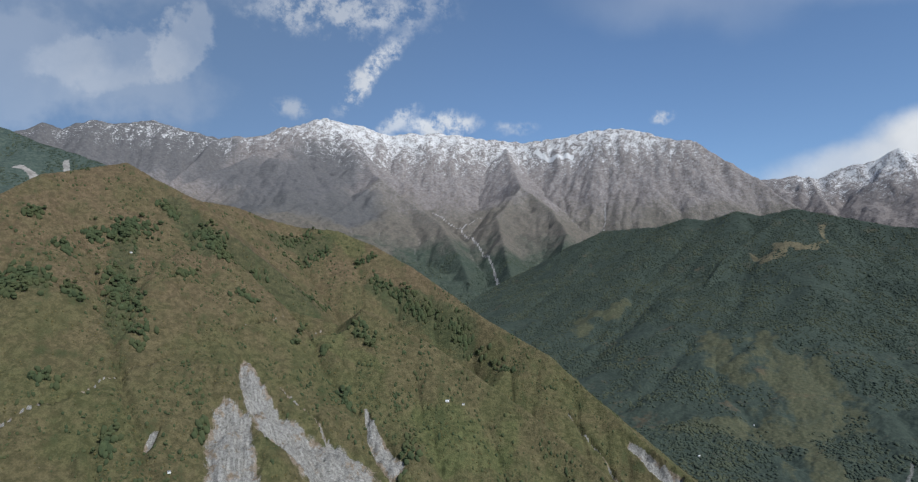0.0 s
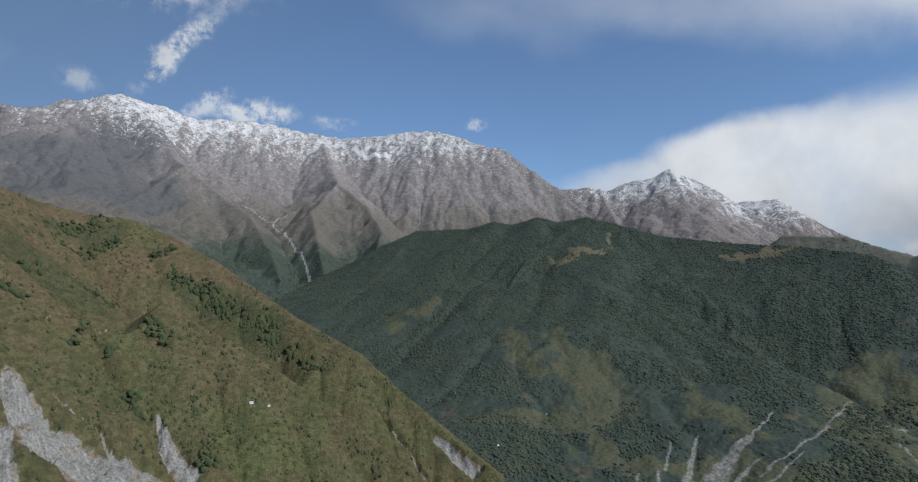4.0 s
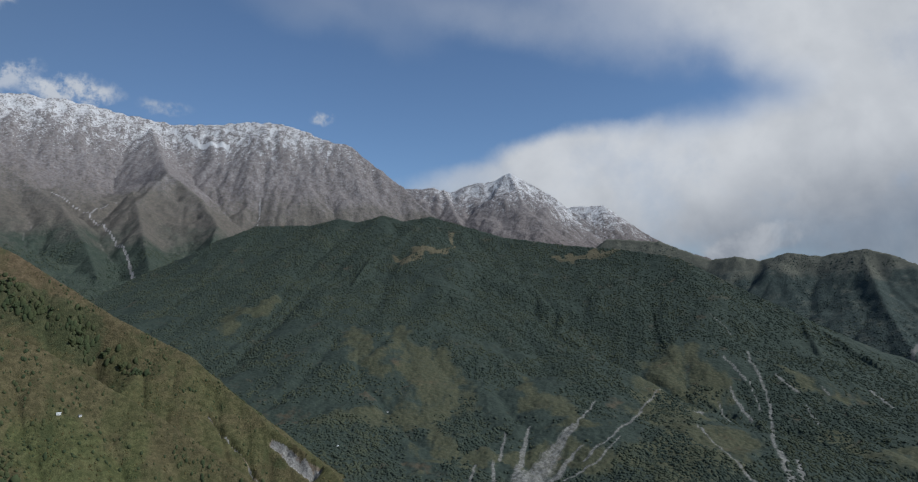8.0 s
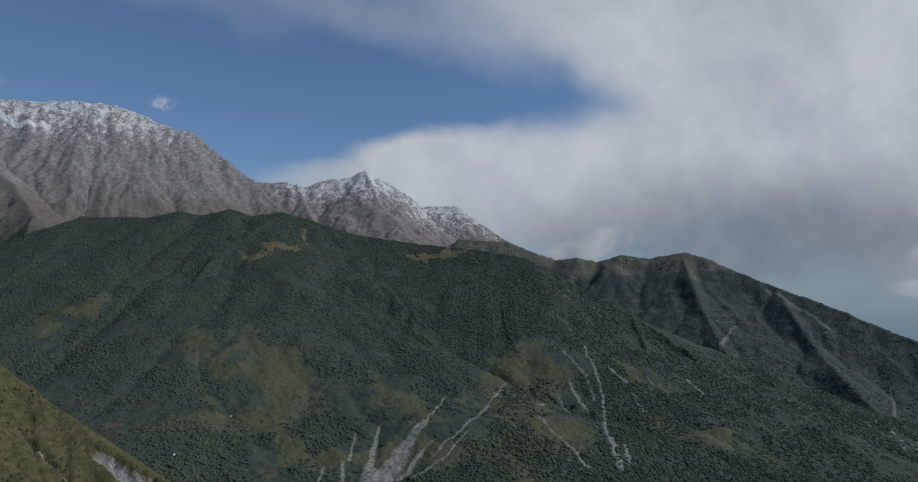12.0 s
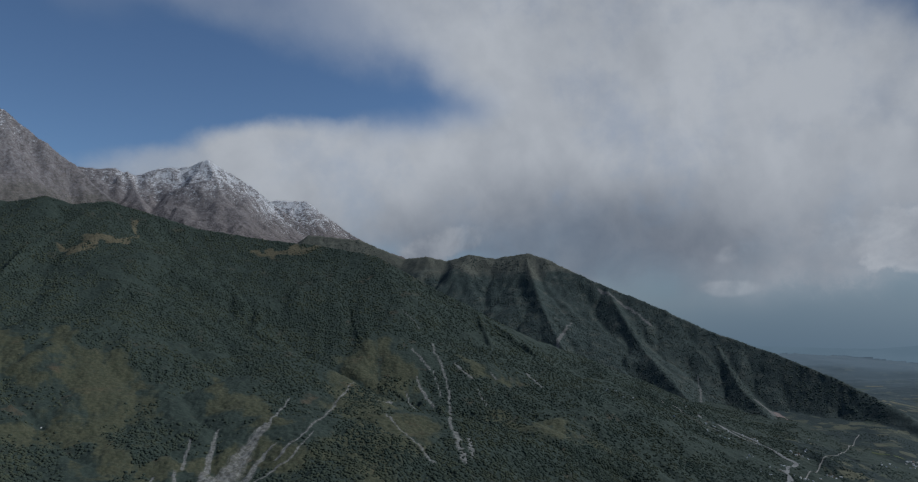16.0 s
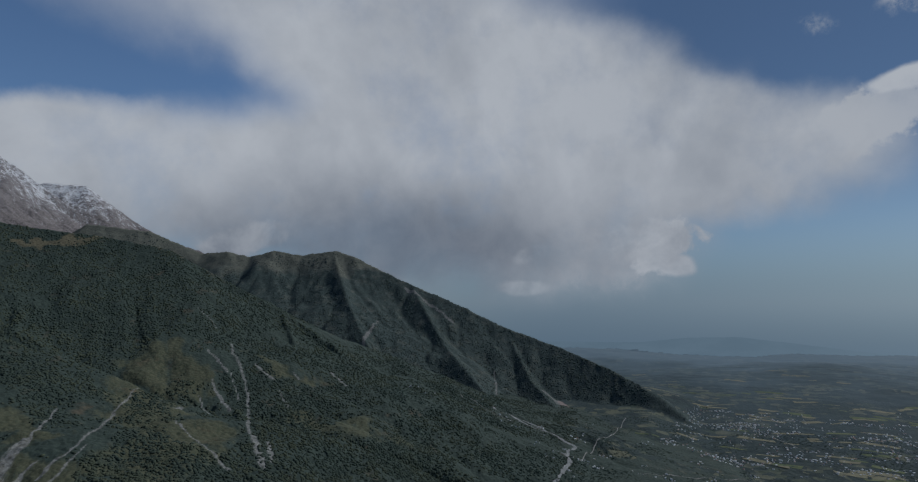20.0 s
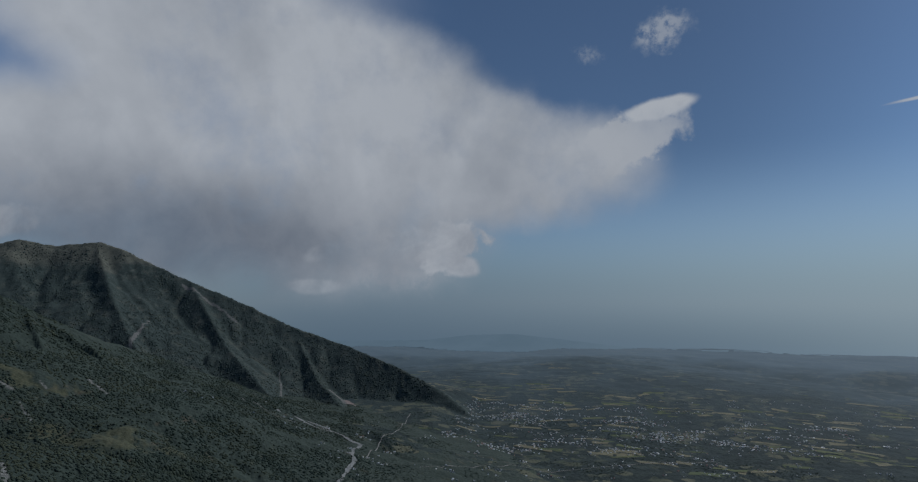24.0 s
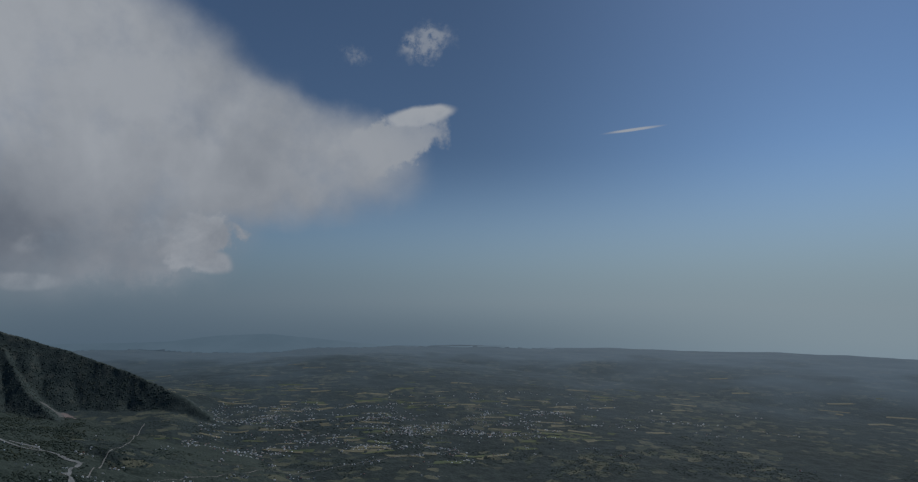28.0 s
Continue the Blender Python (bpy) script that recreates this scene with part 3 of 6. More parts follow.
# owner, fall, flattening length, rib width, rib depth, crest roughness, crest line (azimuth, elevation, distance)
RIDGES = [
    ("grass_hill", 0.86, 1500, 62, 24, 1.4, [(-50, 2, 760), (-42, 5.6, 800), (-36, 8.37, 850), (-33.6, 10.1, 890), (-31.3, 10.7, 920), (-27.9, 11.66, 950), (-25.8, 10.57, 935), (-21.8, 8.77, 900),
                                      (-19.4, 6.35, 870), (-17.1, 4.04, 840), (-14.7, 2.08, 815), (-11.5, 1.3, 795), (-7.4, -0.31, 770), (-2.2, -3.07, 740), (4, -7.2, 700), (10, -11.5, 660), (16, -16, 620)]),
    ("grass_hill", 0.86, 1500, 62, 22, 1.4, [(-27.9, 11.6, 960), (-25.8, 10.5, 985), (-22.8, 9.05, 1030), (-19.5, 8.71, 1070), (-17.2, 7.89, 1100), (-14.1, 7.16, 1110), (-10.8, 6.95, 1100), (-7.5, 5.68, 1070), (-4.2, 3.84, 1030),
                                      (-1.2, 1.78, 990), (2.4, -0.75, 945), (6, -2.77, 910), (7.8, -3.76, 890), (11, -6.68, 850), (13.4, -8.77, 820), (15.7, -10.76, 790), (19.3, -13.21, 750), (25, -18, 690)]),
    ("wooded_hill", 0.66, 1500, 120, 34, 4.0, [(-52, 15, 3000), (-42, 14, 2800), (-36.3, 13.2, 2600), (-34.1, 12.48, 2450), (-31.4, 11.89, 2320), (-29.4, 11.3, 2200), (-26, 8.5, 2050), (-22, 4, 1850)]),
    ("forest_mountain", 0.60, 1500, 120, 26, 3.0, [(10.3, 5.0, 2650), (12.8, 7.02, 2560), (17.2, 7.18, 2450), (19.7, 7.87, 2400), (21.3, 7.55, 2370), (23.6, 8.27, 2340), (25.4, 7.73, 2300), (27.8, 8.17, 2280), (30.7, 7.4, 2230), (34.4, 6.35, 2180), (39.6, 5.62, 2120),
                                        (44.6, 5.18, 2050), (49.4, 4.32, 1980), (52.1, 2.8, 1930), (55.6, 0.85, 1870), (58.4, -0.76, 1820), (61.4, -2.71, 1760), (65.3, -5.28, 1680), (69.4, -8.51, 1560), (72.3, -10.81, 1460), (76.1, -13.8, 1360)]),
    # its spurs towards the valley
    ("forest_mountain", 0.62, 1300, 85, 18, 2.5, [(12.8, 7.0, 2560), (10.0, 3.2, 2250), (8.9, -0.5, 1950), (8.3, -4.5, 1700)]),
    ("forest_mountain", 0.62, 1300, 85, 18, 2.5, [(27.8, 8.1, 2280), (25.5, 6.6, 2150), (22.5, 4.4, 2000), (20.3, 1.0, 1780), (19.0, -4.0, 1540), (18.6, -9.0, 1310), (18.5, -13.0, 1130)]),
    ("forest_mountain", 0.66, 1300, 85, 18, 2.5, [(25.5, 6.5, 2150), (26.4, 3.0, 1930), (26.8, -0.6, 1720), (25.6, -5.0, 1500), (24.6, -9.5, 1290), (24, -14, 1090)]),
    ("forest_mountain", 0.62, 1300, 85, 18, 2.5, [(36.5, 6.0, 2150), (35.6, 2.2, 1920), (35.2, -2.0, 1690), (34.6, -6.5, 1450), (33.6, -10.5, 1260), (33, -15, 1050)]),
    ("forest_mountain", 0.66, 1300, 85, 18, 2.5, [(44.6, 5.1, 2050), (46.4, 1.6, 1840), (48.0, -2.2, 1620), (48.2, -6.0, 1410), (47.2, -10.0, 1220), (46, -15, 1010)]),
    ("forest_mountain", 0.62, 1300, 85, 18, 2.5, [(52.1, 2.8, 1930), (53.5, -3.0, 1620), (55.0, -8.5, 1330), (56.5, -14, 1080)]),
    ("forest_mountain", 0.62, 1300, 85, 18, 2.5, [(58.4, -0.8, 1820), (61, -7.0, 1500), (64, -12.5, 1250), (67, -16, 1080)]),
    ("far_ridge", 0.72, 1800, 150, 22, 6.0, [(43.4, 6.1, 3700), (47.8, 5.75, 3600), (51.9, 4.12, 3500), (53.9, 4.35, 3450), (55.6, 3.9, 3430), (57.6, 4.5, 3400), (59.9, 4.15, 3380), (61.6, 4.4, 3360), (62.8, 4.55, 3350), (64.4, 4.1, 3300), (65.4, 3.6, 3270), (68.6, 2.05, 3180), (71.6, 0.76, 3100), (74.5, -0.51, 3020), (77.9, -2.2, 2940),
                                  (80.2, -2.95, 2880), (82.8, -3.9, 2800), (87, -5.7, 2650), (90.5, -7.4, 2500), (93, -9.4, 2380)]),
    ("far_ridge", 0.64, 1500, 100, 28, 5.0, [(62.6, 4.5, 3350), (64, 0.0, 2900), (66, -4.3, 2500), (69, -7.6, 2200)]),
    ("far_ridge", 0.64, 1500, 100, 28, 5.0, [(69.5, 1.6, 3150), (72.5, -3.7, 2700), (75.5, -7.2, 2350), (78, -9.6, 2050)]),
    ("far_ridge", 0.64, 1500, 120, 30, 3.0, [(77.9, -2.3, 2940), (80, -6.6, 2600), (82, -8.8, 2330)]),
    ("snow_range", 1.3, 2400, 170, 40, 20.0, [(-55, 11.14, 4600), (-45, 12.64, 4600), (-36.2, 12.44, 4600), (-33.8, 13.84, 4600), (-32.5, 13.64, 4600), (-30.6, 14.64, 4600), (-28.9, 14.54, 4600), (-26, 15.14, 4600), (-21.4, 14.34, 4600), (-18.3, 14.64, 4580), (-15.9, 15.54, 4550), (-12.2, 16.64, 4500), (-9.8, 16.24, 4500),
                                    (-6.4, 15.54, 4520), (-1.3, 15.74, 4520), (2.4, 15.24, 4520), (6.2, 14.84, 4520), (10.6, 15.44, 4480), (14.5, 15.74, 4420), (17.4, 14.94, 4380), (20.7, 14.14, 4320), (23, 12.44, 4260), (25.6, 10.54, 4180), (27.4, 8.74, 4100), (31, 6.14, 3950)]),
    ("snow_range", 0.8, 2200, 100, 50, 12.0, [(-12.2, 16.3, 4500), (-15, 14.6, 4300), (-18.5, 12.9, 4100), (-23, 10.6, 3850), (-28, 7.5, 3500)]),
    ("snow_range", 0.8, 2400, 90, 36, 9.0, [(-9.5, 15.3, 4450), (-8, 12.2, 4050), (-7.1, 11.64, 3850), (-9.7, 9.5, 3600), (-11.7, 8.05, 3400), (-13, 5.5, 3050), (-13, 1.0, 2500)]),
    ("snow_range", 0.8, 2400, 90, 36, 9.0, [(-7.1, 11.6, 3850), (-4.5, 9.63, 3620), (-1.8, 7.9, 3400), (0.0, 5.0, 3000), (1.5, 1.0, 2550), (3.5, -2.5, 2100)]),
    ("snow_range", 0.8, 2400, 90, 36, 9.0, [(4.2, 14.5, 4480), (5.2, 11.8, 4050), (5.6, 11.04, 3800), (8.2, 9.08, 3550), (9.6, 6.9, 3250), (8.6, 3.2, 2750)]),
    ("snow_range", 0.8, 2400, 90, 36, 9.0, [(5.6, 11.0, 3800), (3.4, 8.4, 3450), (4.2, 5.0, 3000), (5.0, 1.6, 2500)]),
    ("snow_range", 0.9, 2200, 70, 32, 9.0, [(-21.4, 14.2, 4580), (-22.6, 12.4, 4300), (-24.6, 10.4, 4000)]),
    ("far_peak", 0.95, 2600, 100, 62, 13.0, [(22, 10.0, 4720), (25.7, 10.6, 4720), (28.3, 10.7, 4720), (29.6, 10.2, 4720), (31.2, 11.0, 4720), (33.6, 11.35, 4720), (34.6, 11.9, 4700), (35.3, 11.95, 4700), (36.5, 11.2, 4700), (38.9, 9.85, 4680), (40.9, 8.3, 4650), (43.6, 6.4, 4600), (46, 5, 4500)]),
    ("far_peak", 0.80, 2600, 90, 45, 9.0, [(35, 12.1, 4700), (36.2, 9.2, 4400), (37.5, 6.5, 4100)]),
    ("far_peak", 0.80, 2600, 90, 45, 9.0, [(29, 10.6, 4720), (30, 8.5, 4400), (31, 6.5, 4100)]),
    ("far_peak", 0.9, 2600, 90, 45, 10.0, [(38, 8.0, 4880), (40.4, 8.9, 4880), (43.2, 9.0, 4880), (44.7, 7.9, 4870), (47.3, 6.05, 4850), (49.4, 5.0, 4830), (51.9, 4.2, 4800)]),
    ("far_hills", 0.3, 4000, 500, 14, 4.0, [(70, -3.6, 4860), (78, -3.4, 4860), (83, -3.3, 4860), (89, -3.3, 4860), (93, -2.85, 4860), (97, -2.7, 4860), (101, -3.1, 4860), (108, -3.8, 4860), (118, -3.7, 4860), (125, -3.9, 4860), (136, -4.0, 4860), (150, -3.9, 4860), (170, -3.9, 4860)]),
    ("plain", 0.07, 4000, 400, 8, 2.0, [(98, -5.0, 3900), (103, -4.55, 4000), (108, -4.9, 4050)]),
    ("plain", 0.25, 4000, 120, 14, 3.0, [(79, -9.2, 2050), (83, -10.2, 1850), (86, -11.6, 1650)]),
]
OWNERS = ["plain", "grass_hill", "wooded_hill", "forest_mountain", "far_ridge", "snow_range", "far_peak", "far_hills", "far_plain"]


def ground_level(x, y):
    """The valley floor and the plain, before the ridges."""
    az = np.degrees(np.arctan2(x, y))
    r = np.hypot(x, y)
    up = 40 - 190 * np.clip((az - 5) / 70, 0, 1)
    up = np.where(az < -60, -150 + 190 * np.clip((az + 180) / 120, 0, 1), up)
    up = -100 + (up + 100) * np.clip((r - 60) / 480, 0, 1)
    # the plain climbs gently towards the far hills
    t = np.clip((r - 2300) / 2600, 0, 1)
    up = up + 188 * t * t * (3 - 2 * t) * np.clip((az - 50) / 20, 0, 1)
    # the valley mouth lies higher than the open plain
    t = np.clip((r - 1250) / 950, 0, 1)
    up = up + 135 * t * t * (3 - 2 * t) * np.clip((az - 56) / 10, 0, 1) * np.clip((104 - az) / 14, 0, 1) * np.clip((3600 - r) / 800, 0, 1)
    swell = 7 * fbm(x / 420, y / 420, 3, 4)
    return up + swell * np.clip(r / 800, 0.2, 1)


SWELL = {"plain": 2.0, "grass_hill": 7.0, "wooded_hill": 16.0, "forest_mountain": 14.0, "far_ridge": 18.0, "snow_range": 26.0, "far_peak": 24.0, "far_hills": 4.0}


def uncarved(x, y):
    """Height, owner and distance from the crest at many places, before water has carved the slopes."""
    z = ground_level(x, y)
    who = np.zeros(x.shape, np.int8)
    crest = np.zeros(x.shape)
    for n, (owner, fall, flat, wide, deep, jag, line) in enumerate(RIDGES):
        p = np.array([spot(*q) for q in line])
        reach = (p[:, 2].max() + 260) / fall * 2.2
        near = np.nonzero((x > p[:, 0].min() - reach) & (x < p[:, 0].max() + reach) & (y > p[:, 1].min() - reach) & (y < p[:, 1].max() + reach))[0]
        px, py = x[near], y[near]
        best, along, away = np.full(px.shape, -1e9), np.zeros(px.shape), np.zeros(px.shape)
        run = 0.0
        for a, b in zip(p, p[1:]):
            ex, ey = b[0] - a[0], b[1] - a[1]
            size = math.hypot(ex, ey)
            u = np.clip(((px - a[0]) * ex + (py - a[1]) * ey) / size**2, 0, 1)
            d = np.hypot(px - a[0] - u * ex, py - a[1] - u * ey)
            h = a[2] + (b[2] - a[2]) * u - fall * d * (1 - 0.38 * np.minimum(d / flat, 1))
            up = h > best
            best[up], along[up], away[up] = h[up], (run + u * size)[up], d[up]
            run += size
        # broad swells and shallow runnels; running water then carves the rest
        warp = 0.35 * value_noise(px / wide / 1.6, py / wide / 1.6, 40 + n)
        gully = ribs(along / wide + warp, away / (wide * 4.5), 20 + 3 * n)
        best -= deep * 0.3 * gully * np.clip(away / (wide * 1.6), 0, 1)
        best += SWELL[owner] * fbm(px / 230 + warp, py / 230 - warp, 430 + n, 6, 0.5) * np.clip(away / 140, 0, 1) * np.clip((best + 120) / 260, 0.15, 1)
        best += jag * 0.8 * fbm(px / (3.5 * jag + 14), py / (3.5 * jag + 14), 80 + n, 4, 0.6) * np.clip(0.55 + away / 60, 0, 1)
        up = best > z[near]
        z[near[up]], who[near[up]], crest[near[up]] = best[up], OWNERS.index(owner), away[up]
    out = (who == 0) & (np.hypot(x, y) + 350 * fbm(x / 500, y / 500, 990, 3) > 3300)
    who[out] = OWNERS.index("far_plain")
    return z, who, crest


class Carving:
    """What running water takes off the slopes, on a square grid: streams gather downhill and cut deeper the more they drain."""

    def __init__(self, west, east, south, north, step, rounds, power, creep):
        self.x0, self.y0, self.step = west, south, step
        x, y = np.meshgrid(np.arange(west, east, step), np.arange(south, north, step), indexing="ij")
        z, who, crest = [q.reshape(x.shape) for q in uncarved(x.ravel(), y.ravel())]
        first = z.copy()
        n, m = z.shape
        ids = np.arange(n * m).reshape(n, m)
        hard = np.where((who == 0) | (who == OWNERS.index("far_plain")) | (who == OWNERS.index("far_hills")), 0.0, np.where((who == OWNERS.index("snow_range")) | (who == OWNERS.index("far_peak")), 0.4, np.where(who == OWNERS.index("far_ridge"), 0.7, 1.0)))
        for _ in range(rounds):
            steep, target, far = np.zeros((n, m)), ids.copy(), np.full((n, m), step)
            for i, j in ((1, 0), (-1, 0), (0, 1), (0, -1), (1, 1), (1, -1), (-1, 1), (-1, -1)):
                d = step * math.hypot(i, j)
                a = (slice(max(0, -i), n - max(0, i)), slice(max(0, -j), m - max(0, j)))
                b = (slice(max(0, i), n - max(0, -i)), slice(max(0, j), m - max(0, -j)))
                drop = (z[a] - z[b]) / d
                up = drop > steep[a]
                steep[a][up], target[a][up], far[a][up] = drop[up], ids[b][up], d
            order = np.argsort(-z, axis=None).tolist()
            to, drains = target.ravel().tolist(), [1.0] * (n * m)
            for k in order:
                if to[k] != k:
                    drains[to[k]] += drains[k]
            flow = np.array(drains).reshape(n, m) * step * step
            cut = (power * hard * np.sqrt(flow) / far).ravel().tolist()
            level = z.ravel().tolist()
            for k in reversed(order):
                if to[k] != k:
                    level[k] = (level[k] + cut[k] * level[to[k]]) / (1 + cut[k])
            z = np.array(level).reshape(n, m)
            z[1:-1, 1:-1] += creep * hard[1:-1, 1:-1] * (z[:-2, 1:-1] + z[2:, 1:-1] + z[1:-1, :-2] + z[1:-1, 2:] - 4 * z[1:-1, 1:-1])
        self.cut = (z - first) * np.clip(crest / (6 * step), 0, 1)
        self.flow = np.clip((np.log10(flow) - 3.2) / 2.2, 0, 1) * (hard > 0)

    def at(self, x, y):
        """Height taken off and the size of the stream."""
        i, j = (x - self.x0) / self.step, (y - self.y0) / self.step
        inside = (i > 1) & (j > 1) & (i < self.cut.shape[0] - 2) & (j < self.cut.shape[1] - 2)
        i, j = np.where(inside, i, 1), np.where(inside, j, 1)
        a, b = i.astype(int), j.astype(int)
        u, v = i - a, j - b
        got = [((f[a, b] * (1 - u) + f[a + 1, b] * u) * (1 - v) + (f[a, b + 1] * (1 - u) + f[a + 1, b + 1] * u) * v) * inside for f in (self.cut, self.flow)]
        return got[0], got[1]


mountains = Carving(-3900, 4300, -200, 4960, 10.0, 9, 0.024, 0.11)
hillside = Carving(-900, 520, 260, 1240, 4.0, 8, 0.022, 0.05)


def land(x, y):
    """Height, owner and the size of the stream at many places."""
    z, who, crest = uncarved(x, y)
    near = np.hypot(x, y) < 1200
    (a, fa), (b, fb) = mountains.at(x, y), hillside.at(x, y)
    on_hill = near & (who == OWNERS.index("grass_hill"))
    z = z + np.where(on_hill, b, a)
    # broken rock and hummocks on the slopes
    craggy = np.isin(who, [OWNERS.index("snow_range"), OWNERS.index("far_peak")])
    rough = fbm(x / 55, y / 55, 300, 5, 0.6)
    z += np.clip(crest / 80, 0, 1) * np.where(craggy, 7.0 * rough, np.where(who == 0, 0.6, 2.5) * rough)
    return z, who, np.where(on_hill, fb, fa)


AZ_FINE, AZ_WIDE = np.linspace(-42, 88, 900), np.arange(88, 158.01, 0.4)
AZ_BACK = np.arange(158, 318.01, 2.0)
RINGS = np.concatenate([np.linspace(0.05, 400, 12, endpoint=False), np.arange(400, 1160, 2.6), np.arange(1160, 2500, 5.0), np.arange(2500, 3900, 9.0), np.arange(3900, 4960, 7.0)])


class Sheet:
    """A fan of ground round the drone's place."""

    def __init__(self, azimuths, rings):
        self.az, self.r = azimuths, rings
        a, r = np.meshgrid(np.radians(azimuths), rings, indexing="ij")
        self.x, self.y = (r * np.sin(a)), (r * np.cos(a))
        z, who, flow = land(self.x.ravel(), self.y.ravel())
        self.z, self.who, self.flow = z.reshape(a.shape), who.reshape(a.shape), flow.reshape(a.shape)

    def cell(self, x, y):
        az, r = np.degrees(np.arctan2(x, y)), np.hypot(x, y)
        i = np.clip((az - self.az[0]) / (self.az[1] - self.az[0]), 0, len(self.az) - 1.001)
        j = np.interp(r, self.r, np.arange(len(self.r)))
        return i, np.clip(j, 0, len(self.r) - 1.001)

    def height(self, x, y):
        i, j = self.cell(np.asarray(x, float), np.asarray(y, float))
        a, b = i.astype(int), j.astype(int)
        u, v = i - a, j - b
        return (self.z[a, b] * (1 - u) + self.z[a + 1, b] * u) * (1 - v) + (self.z[a, b + 1] * (1 - u) + self.z[a + 1, b + 1] * u) * v

    def owner(self, x, y):
        i, j = self.cell(np.asarray(x, float), np.asarray(y, float))
        return self.who[np.rint(i).astype(int), np.rint(j).astype(int)]

    def seen_at(self, az, el):
        """The nearest ground in a direction from the drone."""
        i = int(round(np.clip((az - self.az[0]) / (self.az[1] - self.az[0]), 0, len(self.az) - 1)))
        up = np.degrees(np.arctan2(self.z[i] - EYE, self.r))
        hit = np.nonzero(up >= el)[0]
        j = hit[hit > 11][0] if len(hit[hit > 11]) else len(self.r) - 1
        return self.r[j] * math.sin(radians(az)), self.r[j] * math.cos(radians(az))


def streak(px, py, line, wide, full=False):
    """How far inside a strip along a line the places lie: 1 in its middle, 0 outside. wide: half width at each end.
    full: also the way across and along the strip, in metres."""
    best, across, along = np.zeros(px.shape), np.zeros(px.shape), np.zeros(px.shape)
    n, run = len(line) - 1, 0.0
    for k, (a, b) in enumerate(zip(line, line[1:])):
        ex, ey = b[0] - a[0], b[1] - a[1]
        size = max(math.hypot(ex, ey), 1e-3)
        u = np.clip(((px - a[0]) * ex + (py - a[1]) * ey) / size**2, 0, 1)
        d = np.hypot(px - a[0] - u * ex, py - a[1] - u * ey)
        w = wide[0] + (wide[1] - wide[0]) * (k + u) / n
        inside = np.clip(1.5 - d / w, 0, 1)
        up = inside > best
        best[up] = inside[up]
        if full:
            across[up], along[up] = (((px - a[0]) * ey - (py - a[1]) * ex) / size)[up], (run + u * size)[up]
        run += size
    return (best, across, along) if full else best


fine, wide_sheet = Sheet(AZ_FINE, RINGS), Sheet(AZ_WIDE, RINGS[::2])
back_sheet = Sheet(AZ_BACK, RINGS[::12])
SHEETS = [fine, wide_sheet, back_sheet]


def ground_at(x, y):
    az = math.degrees(math.atan2(x, y))
    s = fine if -42 <= az < 88 else wide_sheet if 88 <= az <= 158 else back_sheet
    return float(s.height(x, y))


def trace(*points):
    """A line on the ground through the places seen in these directions."""
    return [(fine if az < 88 else wide_sheet).seen_at(az, el) for az, el in points]


def survey(x, y):
    """Owner, height, bare earth and open grass at many places."""
    az = np.degrees(np.arctan2(x, y))
    out = []
    for s in (fine, wide_sheet):
        i, j = s.cell(x, y)
        i, j = np.rint(i).astype(int), np.rint(j).astype(int)
        out.append((s.who[i, j], s.height(x, y), s.scar[i, j], s.meadow[i, j]))
    return [np.where(az < 88, a, b) for a, b in zip(*out)]

